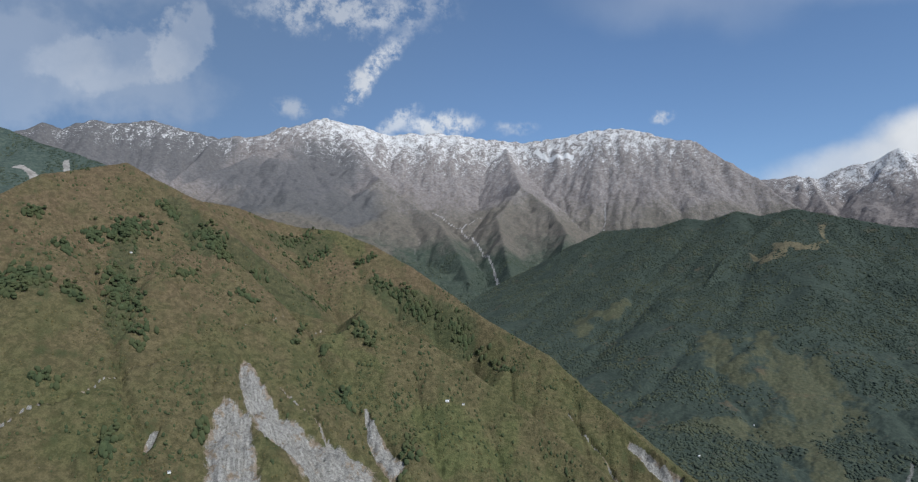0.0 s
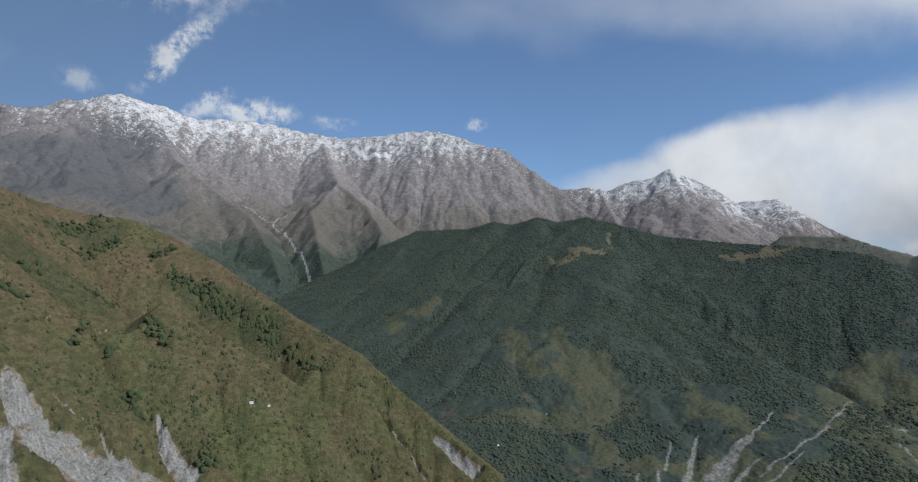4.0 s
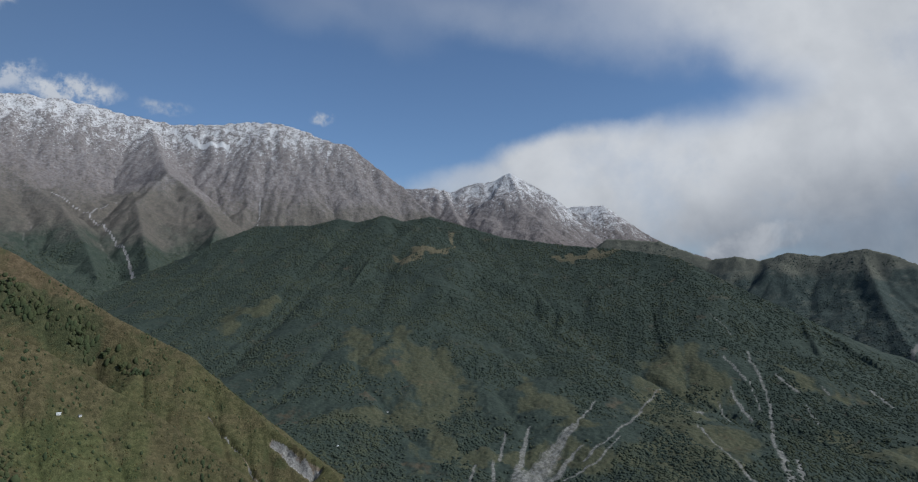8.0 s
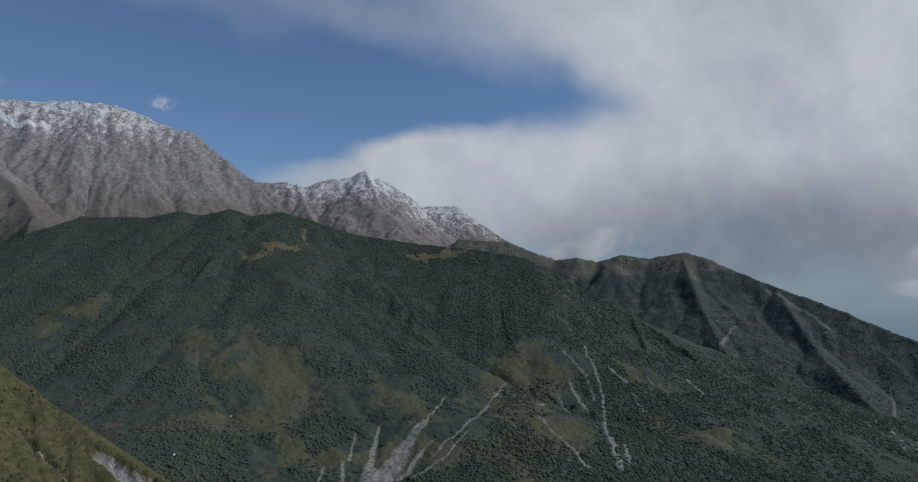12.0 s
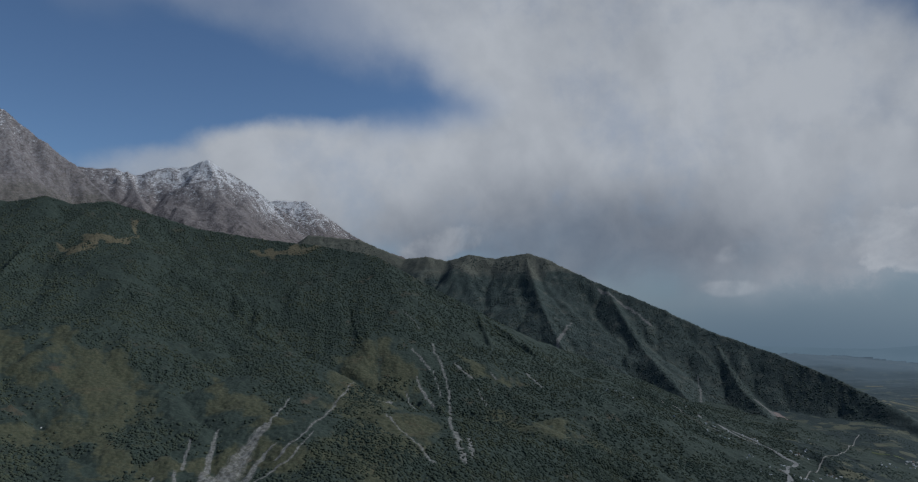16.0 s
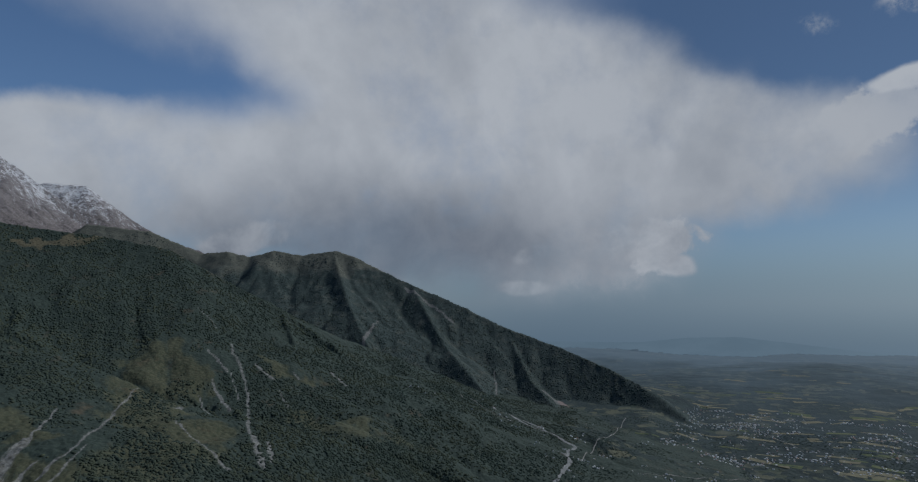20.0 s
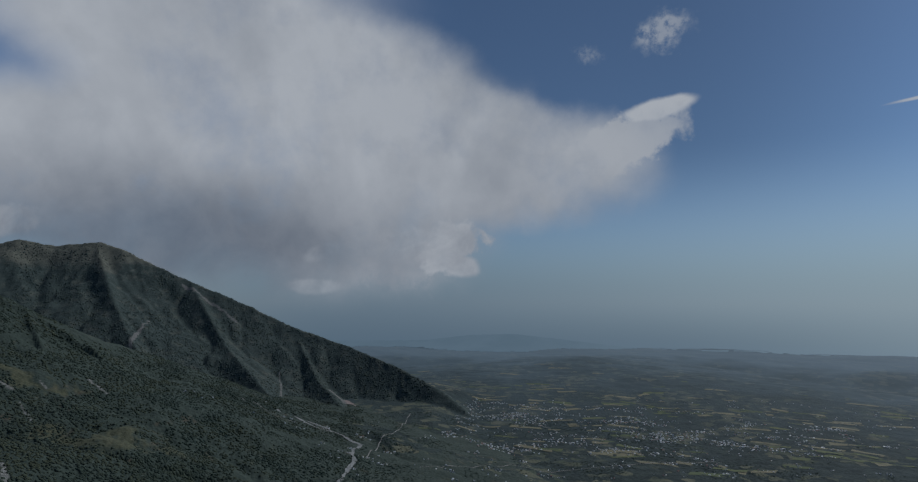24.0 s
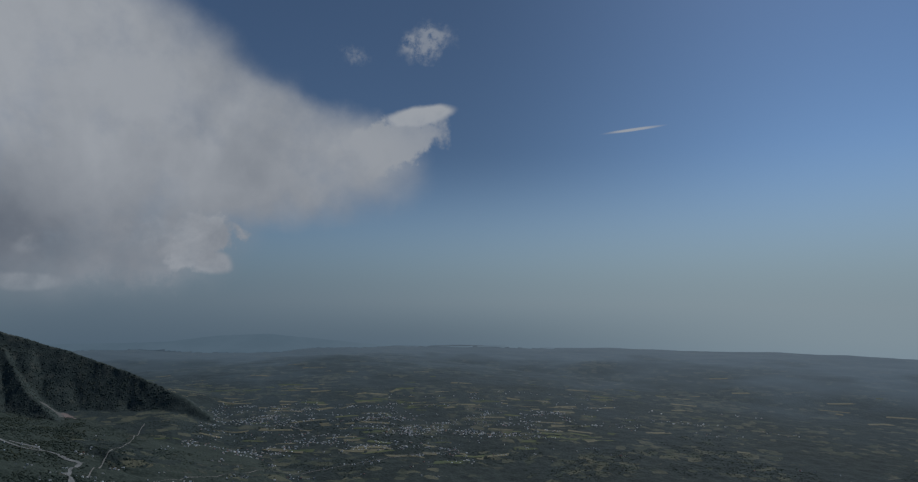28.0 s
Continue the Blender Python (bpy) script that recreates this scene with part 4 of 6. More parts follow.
# bare slides, screes, torrents and meadows: owner, half widths (m), line of directions
SLIDES = [
    ("grass_hill", (6, 30), [(-17.9, -4.4), (-17.2, -6.8), (-15.6, -9.2), (-12.8, -11.7), (-9.8, -14.2)]),
    ("grass_hill", (4, 15), [(-16.6, -7.4), (-14.2, -9.6), (-10.4, -12.3), (-7.6, -15)]),
    ("grass_hill", (14, 24), [(-18.9, -8.2), (-19.2, -10.4), (-18.8, -13.6), (-17.5, -16)]),
    ("grass_hill", (2, 10), [(-8.0, -8.5), (-7.4, -10.6), (-5.6, -13.0)]),
    ("grass_hill", (1.2, 1.0), [(-15.5, -6.2), (-12.2, -9.0), (-10.8, -11.0)]),
    ("grass_hill", (0.9, 0.9), [(9.4, -8.6), (10.8, -10.4), (12.6, -12.6), (14, -14.5)]),
    ("grass_hill", (2.5, 4.0), [(-24.6, -9.3), (-25.2, -10.2)]),
    ("grass_hill", (4, 7), [(14.6, -10.9), (16.5, -12.4), (18.2, -13.4)]),
    ("forest_mountain", (2.5, 6), [(36.5, -10.2), (36.0, -12.2), (35.3, -14.5)]), ("forest_mountain", (6, 22), [(40.2, -9.9), (38.8, -11.8), (37.8, -13.2), (36.3, -14.6)]), ("forest_mountain", (2.5, 6), [(41.1, -11.4), (39.8, -12.8), (38.4, -14.5)]),
    ("forest_mountain", (2, 3), [(42.1, -7.8), (41.8, -8.5), (40.1, -10.5)]), ("forest_mountain", (2, 3.5), [(47.5, -6.7), (46.1, -8.3), (44.7, -9.7)]), ("forest_mountain", (1.5, 2.5), [(44.1, -10.6), (43.4, -11.6), (42.2, -12.8), (39.3, -14.4)]),
    ("forest_mountain", (1.8, 2.6), [(44.7, -9.7), (43.0, -11.0), (41.1, -12.7)]), ("forest_mountain", (5, 6), [(49.5, -8.2), (50.7, -8.4)]), ("forest_mountain", (3, 3), [(54.3, -3.5), (55.0, -5.0), (55.6, -6.6), (55.9, -9.3), (56.0, -10.7)]),
    ("forest_mountain", (2.5, 4), [(52.9, -6.2), (53.5, -7.5), (54.4, -8.7)]), ("forest_mountain", (5, 8), [(56.3, -10.9), (56.8, -12.0), (57.2, -13.2)]), ("forest_mountain", (3, 5), [(57.5, -11.4), (58.0, -13.0)]),
    ("forest_mountain", (3, 4), [(56.3, -5.2), (57.2, -5.9), (57.8, -6.4)]), ("forest_mountain", (3, 4), [(62.6, -6.0), (63.2, -6.5), (63.9, -7.1)]), ("forest_mountain", (3, 3), [(52.5, -3.8), (53.2, -4.6), (54.2, -5.7)]),
    ("forest_mountain", (2, 3), [(50.3, -9.3), (52.5, -11.4), (53.9, -12.8), (54.6, -13.4)]), ("forest_mountain", (2, 3), [(52.0, -7.6), (52.9, -9.0)]), ("forest_mountain", (2, 3), [(59.5, -6.0), (60.0, -6.5)]),
    ("forest_mountain", (2, 3), [(58.3, -7.4), (59.1, -8.7)]), ("forest_mountain", (2, 3), [(34.4, -10.7), (34.0, -12.9)]), ("forest_mountain", (2, 3), [(31.8, -13.3), (31.5, -14.6)]),
    ("forest_mountain", (2, 4), [(33.4, -12.9), (33.5, -14.6)]), ("forest_mountain", (1.5, 2), [(54.5, -5.8), (55.1, -8.1)]), ("forest_mountain", (2, 2), [(51.6, -0.4), (52.9, -1.6), (53.2, -2.1)]),
    ("snow_range", (4, 6), [(13.0, 9.2), (11.2, 6.2), (9.1, 3.6), (7.3, -0.4)]),
    ("snow_range", (4, 6), [(0.2, 7.2), (2.9, 4.2), (5.0, 1.1), (6.5, -1.5), (7.6, -3.0)]),
    ("snow_range", (6, 6), [(5.2, 1.3), (5.6, 0.2), (6.6, -1.5), (7.7, -3.2)]),
    ("snow_range", (3, 3), [(-2.4, 8.6), (-1.2, 7.8), (0.3, 7.3), (2.0, 8.2)]),
    ("far_ridge", (4, 9), [(66.6, -1.6), (65.4, -3.0), (64.6, -4.2)]),
    ("far_ridge", (3, 5), [(76.9, -5.9), (77.0, -7.4), (77.1, -8.6)]), ("far_ridge", (9, 6), [(69.0, 1.2), (71.4, -0.4), (73.2, -1.8)]),
    ("far_ridge", (16, 22), [(81.3, -7.7), (82.4, -8.5), (83.6, -9.2)]), ("plain", (16, 22), [(81.3, -7.7), (82.4, -8.5), (83.6, -9.2)]),
    ("grass_hill", (0.7, 0.7), [(-36, -8.5), (-31, -6.6), (-27, -4.9), (-24, -3.8)]),
    ("grass_hill", (0.6, 0.6), [(-20, -1.5), (-15.5, -0.6), (-12, 0.6)]),
    ("wooded_hill", (9, 14), [(-35.2, 10.4), (-34.0, 9.9), (-33.0, 9.7)]),
    ("wooded_hill", (8, 8), [(-32.0, 11.2), (-31.2, 10.4)]),
]
MEADOWS = [
    # lush hollows on the grassy hill
    ((26, 36), [(-3.4, -8.4), (0.6, -8.6), (4.0, -9.6)]), ((22, 30), [(-1.0, -11.5), (3.5, -12.6)]), ((16, 20), [(-12.6, -2.2), (-9.8, -3.0)]),
    ((14, 20), [(39.0, 4.5), (41.6, 4.7), (44.2, 4.85)]), ((12, 20), [(29.8, 6.6), (27.4, 5.4), (24.6, 4.6)]),
    ((40, 70), [(25.6, -2.2), (27.0, -5.6), (28.0, -9.4)]), ((30, 50), [(21.0, -1.6), (22.4, -5.0)]),
    ((40, 40), [(20.0, -9.0), (24.0, -9.6), (28.0, -12.0)]), ((60, 90), [(49.5, -4.0), (48.8, -8.0), (49, -12)]),
    ((30, 40), [(36.0, -6.5), (38.5, -9.5)]), ((20, 30), [(14.0, 1.2), (11.0, -2.0)]),
    ((30, 40), [(31.0, -11.5), (36.0, -12.0), (42.0, -12.2)]), ((22, 30), [(57.0, -4.6), (60.0, -6.6)]), ((25, 40), [(60, -10), (65, -11)]),
    # heath on the spurs of the range
    ((60, 110), [(-7.1, 11.4), (-7.4, 9.4), (-8.6, 7.4)]), ((40, 60), [(-6.6, 10.8), (-4.2, 8.8), (-2.4, 7.8)]), ((50, 100), [(5.6, 10.8), (6.2, 9.0), (6.4, 7.2)]), ((40, 60), [(6.2, 10.2), (8.6, 8.2), (10.0, 6.8)]), ((40, 60), [(-10, 6.2), (-6.5, 5.6)]),
]

# cloud shadow painted onto the range: half widths (m), line of directions
CLOUD_SHADOWS = [((150, 260), [(-23.5, 11.6), (-19, 11.0), (-15, 11.4), (-11.5, 12.4)]), ((260, 260), [(-35, 13.0), (-29, 13.2), (-23, 13.0)]), ((200, 220), [(-17, 9.2), (-13, 9.4), (-10.6, 9.0)])]
# scrub on the flank of the hill's shoulder and in its hollows
THICKET = [((16, 26), [(-24.1, 8.4), (-21.3, 5.4), (-17.9, 3.1), (-13.5, 0.6)]), ((14, 20), [(-16.1, 6.1), (-12.1, 5.7)]), ((12, 16), [(-27.6, 6.1), (-27.7, -1.3)]), ((10, 14), [(-34.9, 1.8), (-33.5, 2.3)]), ((16, 22), [(-7.5, 2.1), (-3.3, 0.0), (0.3, -2.5)])]


def paint_masks(s):
    """Bare earth and open grass, with frayed edges."""
    x, y = s.x + 2 * fbm(s.x / 26, s.y / 26, 700, 4, 0.6), s.y + 2 * fbm(s.x / 26, s.y / 26, 720, 4, 0.6)
    scar, meadow, s.across, s.along = [np.zeros(x.shape) for _ in range(4)]
    for n, (owner, wide, line) in enumerate(SLIDES):
        k, across, along = streak(x, y, trace(*line), wide, True)
        up = (s.who == OWNERS.index(owner)) & (k > scar)
        scar[up], s.across[up], s.along[up] = k[up], across[up] + 100 * n, along[up]
    x, y = s.x + 45 * fbm(s.x / 110, s.y / 110, 740, 4, 0.6), s.y + 45 * fbm(s.x / 110, s.y / 110, 760, 4, 0.6)
    for wide, line in MEADOWS:
        meadow = np.maximum(meadow, streak(x, y, trace(*line), wide))
    return scar, meadow


fine.scar, fine.meadow = paint_masks(fine)
wide_sheet.scar, wide_sheet.meadow = paint_masks(wide_sheet)
# the slides are hollowed out of the slope
rough = 5.0 * fbm(fine.x / 16, fine.y / 16, 900, 5, 0.65)
fine.z = fine.z + np.where(fine.who == OWNERS.index("grass_hill"), np.minimum(fine.scar * 1.6, 1) * (rough - 7.0), 0)
# a gully parts the near shoulder of the hill from the ridge behind it
fine.z = fine.z - np.where(fine.who == OWNERS.index("grass_hill"), 30.0 * streak(fine.x, fine.y, trace((-19.0, 5.0), (-15.5, 2.7), (-11.6, 0.8), (-5.4, -1.2), (0.3, -4.2)), (16, 40)), 0)
back_sheet.scar, back_sheet.meadow, back_sheet.across, back_sheet.along = [np.zeros(back_sheet.x.shape) for _ in range(4)]
for s in SHEETS:
    # fresh snow lies high, thinner on the western crest
    az = np.degrees(np.arctan2(s.x, s.y))
    low = 1350 - 130 * np.clip((az + 14) / 6, 0, 1) - 240 * np.clip((az - 24) / 6, 0, 1) - 190 * np.clip((az - 38) / 2, 0, 1)
    calm = s.z.copy()
    for _ in range(10):
        calm[1:-1, 1:-1] = (calm[:-2, 1:-1] + calm[2:, 1:-1] + calm[1:-1, :-2] + calm[1:-1, 2:]) / 4
    hollow = np.clip((calm - s.z) / 16, -0.1, 0.1)
    s.snow = np.clip((s.z - low) / np.where(az > 24, 520, 640) + 0.03 + hollow * np.clip((s.z - low + 150) / 250, 0, 1), 0, 1)

    x, y = s.x + 60 * fbm(s.x / 150, s.y / 150, 780, 4, 0.6), s.y + 60 * fbm(s.x / 150, s.y / 150, 790, 4, 0.6)
    # how much haze is painted in, growing with distance
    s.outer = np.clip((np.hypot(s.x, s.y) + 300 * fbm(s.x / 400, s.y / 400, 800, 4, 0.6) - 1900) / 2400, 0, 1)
    # one mask: painted cloud shadow on the range, real scrub on the hill
    s.scrub_or_shadow = np.zeros(s.x.shape)
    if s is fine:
        for owner, belts in (("snow_range", CLOUD_SHADOWS), ("grass_hill", THICKET)):
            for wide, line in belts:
                s.scrub_or_shadow = np.where(s.who == OWNERS.index(owner), np.maximum(s.scrub_or_shadow, streak(*((x, y) if owner == "snow_range" else (s.x, s.y)), trace(*line), wide)), s.scrub_or_shadow)
        field_of_snow = streak(s.x, s.y, trace((6.8, 13.9), (8.4, 13.3), (10.2, 13.4)), (5, 9))
        s.snow = np.maximum(s.snow, 1.6 * field_of_snow)


def sheet_faces(s, owner):
    n, m = s.z.shape
    ids = np.arange(n * m).reshape(n, m)
    quads = np.stack([ids[:-1, :-1], ids[:-1, 1:], ids[1:, 1:], ids[1:, :-1]], -1).reshape(-1, 4)
    return quads[s.who[:-1, :-1].ravel() == owner]


def build_land(owner):
    verts, faces, marks, base = [], [], [], 0
    for s in SHEETS:
        f = sheet_faces(s, OWNERS.index(owner))
        if not len(f):
            continue
        used, f = np.unique(f, return_inverse=True)
        verts.append(np.stack([s.x.ravel()[used], s.y.ravel()[used], s.z.ravel()[used]], -1))
        marks.append(np.stack([s.scar.ravel()[used], s.meadow.ravel()[used], s.snow.ravel()[used], s.across.ravel()[used], s.along.ravel()[used], s.scrub_or_shadow.ravel()[used], s.outer.ravel()[used], s.flow.ravel()[used]], -1))
        faces.append(f.reshape(-1, 4) + base)
        base += len(used)
    v, f, k = np.concatenate(verts), np.concatenate(faces), np.concatenate(marks)
    mesh = bpy.data.meshes.new(owner)
    mesh.vertices.add(len(v))
    mesh.vertices.foreach_set("co", v.astype(np.float32).ravel())
    mesh.loops.add(f.size)
    mesh.loops.foreach_set("vertex_index", f.astype(np.int32).ravel())
    mesh.polygons.add(len(f))
    mesh.polygons.foreach_set("loop_start", np.arange(0, f.size, 4, dtype=np.int32))
    mesh.polygons.foreach_set("use_smooth", np.ones(len(f), bool))
    for n, name in enumerate(("scar", "meadow", "snow", "across", "along", "scrub_or_shadow", "outer", "flow")):
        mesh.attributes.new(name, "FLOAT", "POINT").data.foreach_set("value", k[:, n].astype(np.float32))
    mesh.update(calc_edges=True)
    mesh.materials.append(MAT[owner])
    return new(owner, mesh)


LAND = {
    "plain": ("ground", "wide green valley plain with fields and woods", "ground"),
    "far_plain": ("far_plain", "distant blue-green plain fading towards the horizon", "ground"),
    "grass_hill": ("grassy_hill", "steep hill of dry brown grass with grey landslide scars", "hill"),
    "wooded_hill": ("wooded_hill", "dark wooded hillside with pale rock outcrops", "hill"),
    "forest_mountain": ("forested_mountain", "broad mountain of dark green forest with pale scree gullies", "mountain"),
    "far_ridge": ("far_ridge", "hazy blue-green wooded ridge running down to the plain", "ridge"),
    "snow_range": ("snowy_range", "long grey-brown rocky range dusted with fresh snow", "mountain range"),
    "far_peak": ("snowy_peak", "pointed grey peak streaked with snow beyond the range", "mountain"),
    "far_hills": ("backdrop", "faint blue low hills along the hazy horizon", "backdrop"),
}
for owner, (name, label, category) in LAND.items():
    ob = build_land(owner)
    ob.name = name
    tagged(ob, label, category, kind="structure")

# ---- plants ----
def simple_material(name, colours, rough=0.85, scale=0.6, spec=0.2):
    """A dull surface whose colour varies from one piece to the next and within each piece."""
    m = bpy.data.materials.new(name)
    m.use_nodes = True
    t = Nodes(m.node_tree)
    geo = t.add("ShaderNodeNewGeometry").outputs
    one = t.add("ShaderNodeObjectInfo").outputs["Random"]
    pick = t.math("FRACT", t.math("ADD", geo["Random Per Island"], one))
    n = t.ramp(t.noise(geo["Position"], scale, 4.0, 0.6).outputs["Fac"], 0.3, 0.7)
    col = t.mix(t.math("MULTIPLY_ADD", n, 0.5, t.math("MULTIPLY", pick, 0.5)), *colours)
    bsdf = t.add("ShaderNodeBsdfPrincipled", {"Base Color": col, "Roughness": rough, "Specular IOR Level": spec})
    t.tree.links.new(bsdf.outputs[0], t.add("ShaderNodeOutputMaterial").inputs[0])
    return m


def leaf_material(name, dark, light, olive, patch):
    """Leaves: they let some light through, and their green shifts over the slope."""
    m = bpy.data.materials.new(name)
    m.use_nodes = True
    t = Nodes(m.node_tree)
    geo = t.add("ShaderNodeNewGeometry").outputs
    n = t.ramp(t.noise(geo["Position"], 0.35, 4.0, 0.6).outputs["Fac"], 0.3, 0.7)
    col = t.mix(t.math("MULTIPLY_ADD", n, 0.45, t.math("MULTIPLY", geo["Random Per Island"], 0.55)), dark, light)
    col = t.mix(t.math("MULTIPLY", t.ramp(t.noise(geo["Position"], patch, 5.0, 0.6).outputs["Fac"], 0.42, 0.62), 0.7), col, olive)
    a = t.add("ShaderNodeBsdfDiffuse", {"Color": col, "Roughness": 0.6})
    b = t.add("ShaderNodeBsdfTranslucent", {"Color": col})
    mix = t.add("ShaderNodeMixShader", {0: 0.1, 1: a.outputs[0], 2: b.outputs[0]})
    t.tree.links.new(mix.outputs[0], t.add("ShaderNodeOutputMaterial").inputs[0])
    return m


LEAF = leaf_material("hill_leaves", (0.046, 0.062, 0.034), (0.08, 0.1, 0.05), (0.085, 0.092, 0.045), 0.03)
TREE_LEAF = leaf_material("forest_leaves", (0.054, 0.07, 0.057), (0.076, 0.094, 0.071), (0.096, 0.104, 0.066), 0.012)
FAR_LEAF = leaf_material("plain_leaves", (0.045, 0.062, 0.05), (0.07, 0.088, 0.068), (0.085, 0.098, 0.066), 0.006)
# bluer and paler than the other leaves: haze put into the colour
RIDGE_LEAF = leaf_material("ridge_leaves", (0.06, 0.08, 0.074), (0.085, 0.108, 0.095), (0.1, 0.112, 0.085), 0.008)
PLAIN_LEAF = leaf_material("valley_leaves", (0.04, 0.058, 0.05), (0.07, 0.092, 0.074), (0.085, 0.098, 0.068), 0.006)
BARK = simple_material("bark", ((0.05, 0.04, 0.03), (0.12, 0.1, 0.08)))
STONE = simple_material("scree_stone", ((0.14, 0.13, 0.115), (0.36, 0.345, 0.32)))


def lump(rng, squash=1.0):
    """A ragged clump of leaves about 1 across, 20 faces."""
    bm = bmesh.new()
    bmesh.ops.create_icosphere(bm, subdivisions=1, radius=0.5)
    v = np.array([p.co[:] for p in bm.verts])
    f = np.array([[p.index for p in q.verts] for q in bm.faces])
    bm.free()
    v *= rng.uniform(0.65, 1.25, (len(v), 1))
    v[:, 2] *= squash
    return v, f


def sprig(rng):
    """A rough far-off crown, 8 faces."""
    v = np.array([(0, 0, 0.55), (0.5, 0, 0), (0, 0.5, 0), (-0.5, 0, 0), (0, -0.5, 0), (0, 0, -0.4)]) * rng.uniform(0.7, 1.25, (6, 1))
    f = np.array([(0, 1, 2), (0, 2, 3), (0, 3, 4), (0, 4, 1), (5, 2, 1), (5, 3, 2), (5, 4, 3), (5, 1, 4)])
    return v, f


def merged(name, pieces, mat):
    """One mesh from (verts, faces) pieces."""
    base, vs, fs = 0, [], []
    for v, f in pieces:
        vs.append(v)
        fs.append(f + base)
        base += len(v)
    v, f = np.concatenate(vs), np.concatenate(fs)
    return mesh_of(name, v, f, mat)


def mesh_of(name, v, f, mat):
    mesh = bpy.data.meshes.new(name)
    k = f.shape[1]
    mesh.vertices.add(len(v))
    mesh.vertices.foreach_set("co", v.astype(np.float32).ravel())
    mesh.loops.add(f.size)
    mesh.loops.foreach_set("vertex_index", f.astype(np.int32).ravel())
    mesh.polygons.add(len(f))
    mesh.polygons.foreach_set("loop_start", np.arange(0, f.size, k, dtype=np.int32))
    if k == 3:
        mesh.polygons.foreach_set("use_smooth", np.ones(len(f), bool))
    mesh.update(calc_edges=True)
    mesh.materials.append(mat)
    return mesh


def slope_at(x, y, reach=6.0):
    """How steeply the ground rises to the east and to the north."""
    az = np.degrees(np.arctan2(x, y))
    both = []
    for dx, dy in ((reach, 0), (0, reach)):
        rise = [(s.height(x + dx, y + dy) - s.height(x - dx, y - dy)) / (2 * reach) for s in (fine, wide_sheet)]
        both.append(np.clip(np.where(az < 88, *rise), -1.5, 1.5))
    return both


def scatter(name, x, y, z, wide, tall, mat, seed, crown=lump):
    """Many ragged crowns in one mesh, each sunk a little into the ground."""
    rng = np.random.default_rng(seed)
    kinds = [crown(rng) for _ in range(12)]
    lift = 0.04 if crown is sprig else 0.2
    east, north = slope_at(x, y)
    kind = rng.integers(0, 12, len(x))
    turn = rng.uniform(0, 2 * np.pi, len(x))
    vs, fs, base = [], [], 0
    for k, (v, f) in enumerate(kinds):
        on = np.nonzero(kind == k)[0]
        c, s = np.cos(turn[on])[:, None], np.sin(turn[on])[:, None]
        px = (v[None, :, 0] * c - v[None, :, 1] * s) * wide[on][:, None] + x[on][:, None]
        py = (v[None, :, 0] * s + v[None, :, 1] * c) * wide[on][:, None] + y[on][:, None]
        pz = (v[None, :, 2] + lift) * tall[on][:, None] + z[on][:, None]
        pz += (px - x[on][:, None]) * east[on][:, None] + (py - y[on][:, None]) * north[on][:, None]
        vs.append(np.stack([px, py, pz], -1).reshape(-1, 3))
        fs.append((f[None] + (np.arange(len(on)) * len(v))[:, None, None]).reshape(-1, 3) + base)
        base += len(on) * len(v)
    return new(name, mesh_of(name, np.concatenate(vs), np.concatenate(fs), mat))


def on_sheet(s, x, y, field):
    i, j = s.cell(x, y)
    return field[np.rint(i).astype(int), np.rint(j).astype(int)]


def valley_side(x, y, margin=0.5):
    """Places on the slopes that face the valley, not behind a crest."""
    out = np.zeros(x.shape, bool)
    az = np.degrees(np.arctan2(x, y))
    for s, on in ((fine, az < 88), (wide_sheet, az >= 88)):
        up = np.degrees(np.arctan2(s.z - EYE, np.maximum(s.r, 1)[None, :]))
        shade = np.maximum.accumulate(np.where(s.r[None, :] < 300, -90, up), axis=1)
        i, j = s.cell(x, y)
        i, j = np.rint(i).astype(int), np.rint(j).astype(int)
        out |= on & (up[i, j] > shade[i, j] - margin)
    return out


def wild(seed, count, az, r, power=1.0):
    rng = np.random.default_rng(seed)
    a = np.radians(rng.uniform(*az, count))
    d = r[0] + (r[1] - r[0]) * rng.uniform(0, 1, count) ** power
    return d * np.sin(a), d * np.cos(a), rng


# the forest on the broad mountain, thickest in these belts: half widths (m), line of directions
WOODS = [((30, 90), [(48.2, -7.2), (48.4, -10.5), (48.0, -14.5)]), ((60, 120), [(57.5, -6.5), (60, -10.5), (62, -14)]), ((60, 60), [(33, -2), (40, -2), (47, -1)]), ((40, 60), [(20.5, -9.5), (21, -13)]), ((30, 40), [(30.5, -8), (30, -13)])]
x, y, rng = wild(11, 180000, (-4, 84), (850, 2750))
who, z, bare, grass = survey(x, y)
dense = np.zeros(x.shape)
for wide, line in WOODS:
    dense = np.maximum(dense, streak(x, y, trace(*line), wide))
wood = 0.85 + 1.2 * dense - 1.5 * grass - 2 * bare + 1.0 * fbm(x / 110, y / 110, 300, 5, 0.6) + np.clip((z - 330) / 260, -0.2, 0.4)
keep = (who == OWNERS.index("forest_mountain")) & (wood > rng.uniform(0, 1.0, len(x))) & valley_side(x, y)
x, y, z = x[keep], y[keep], z[keep]
size = rng.uniform(3.2, 6.2, len(x))
forest = scatter("forest", x, y, z - 0.2, size * 1.3, size * rng.uniform(0.5, 0.85, len(x)), TREE_LEAF, 1, sprig)
tagged(forest, "dense dark green forest of broad-crowned trees on the mountain", "forest", kind="stuff")

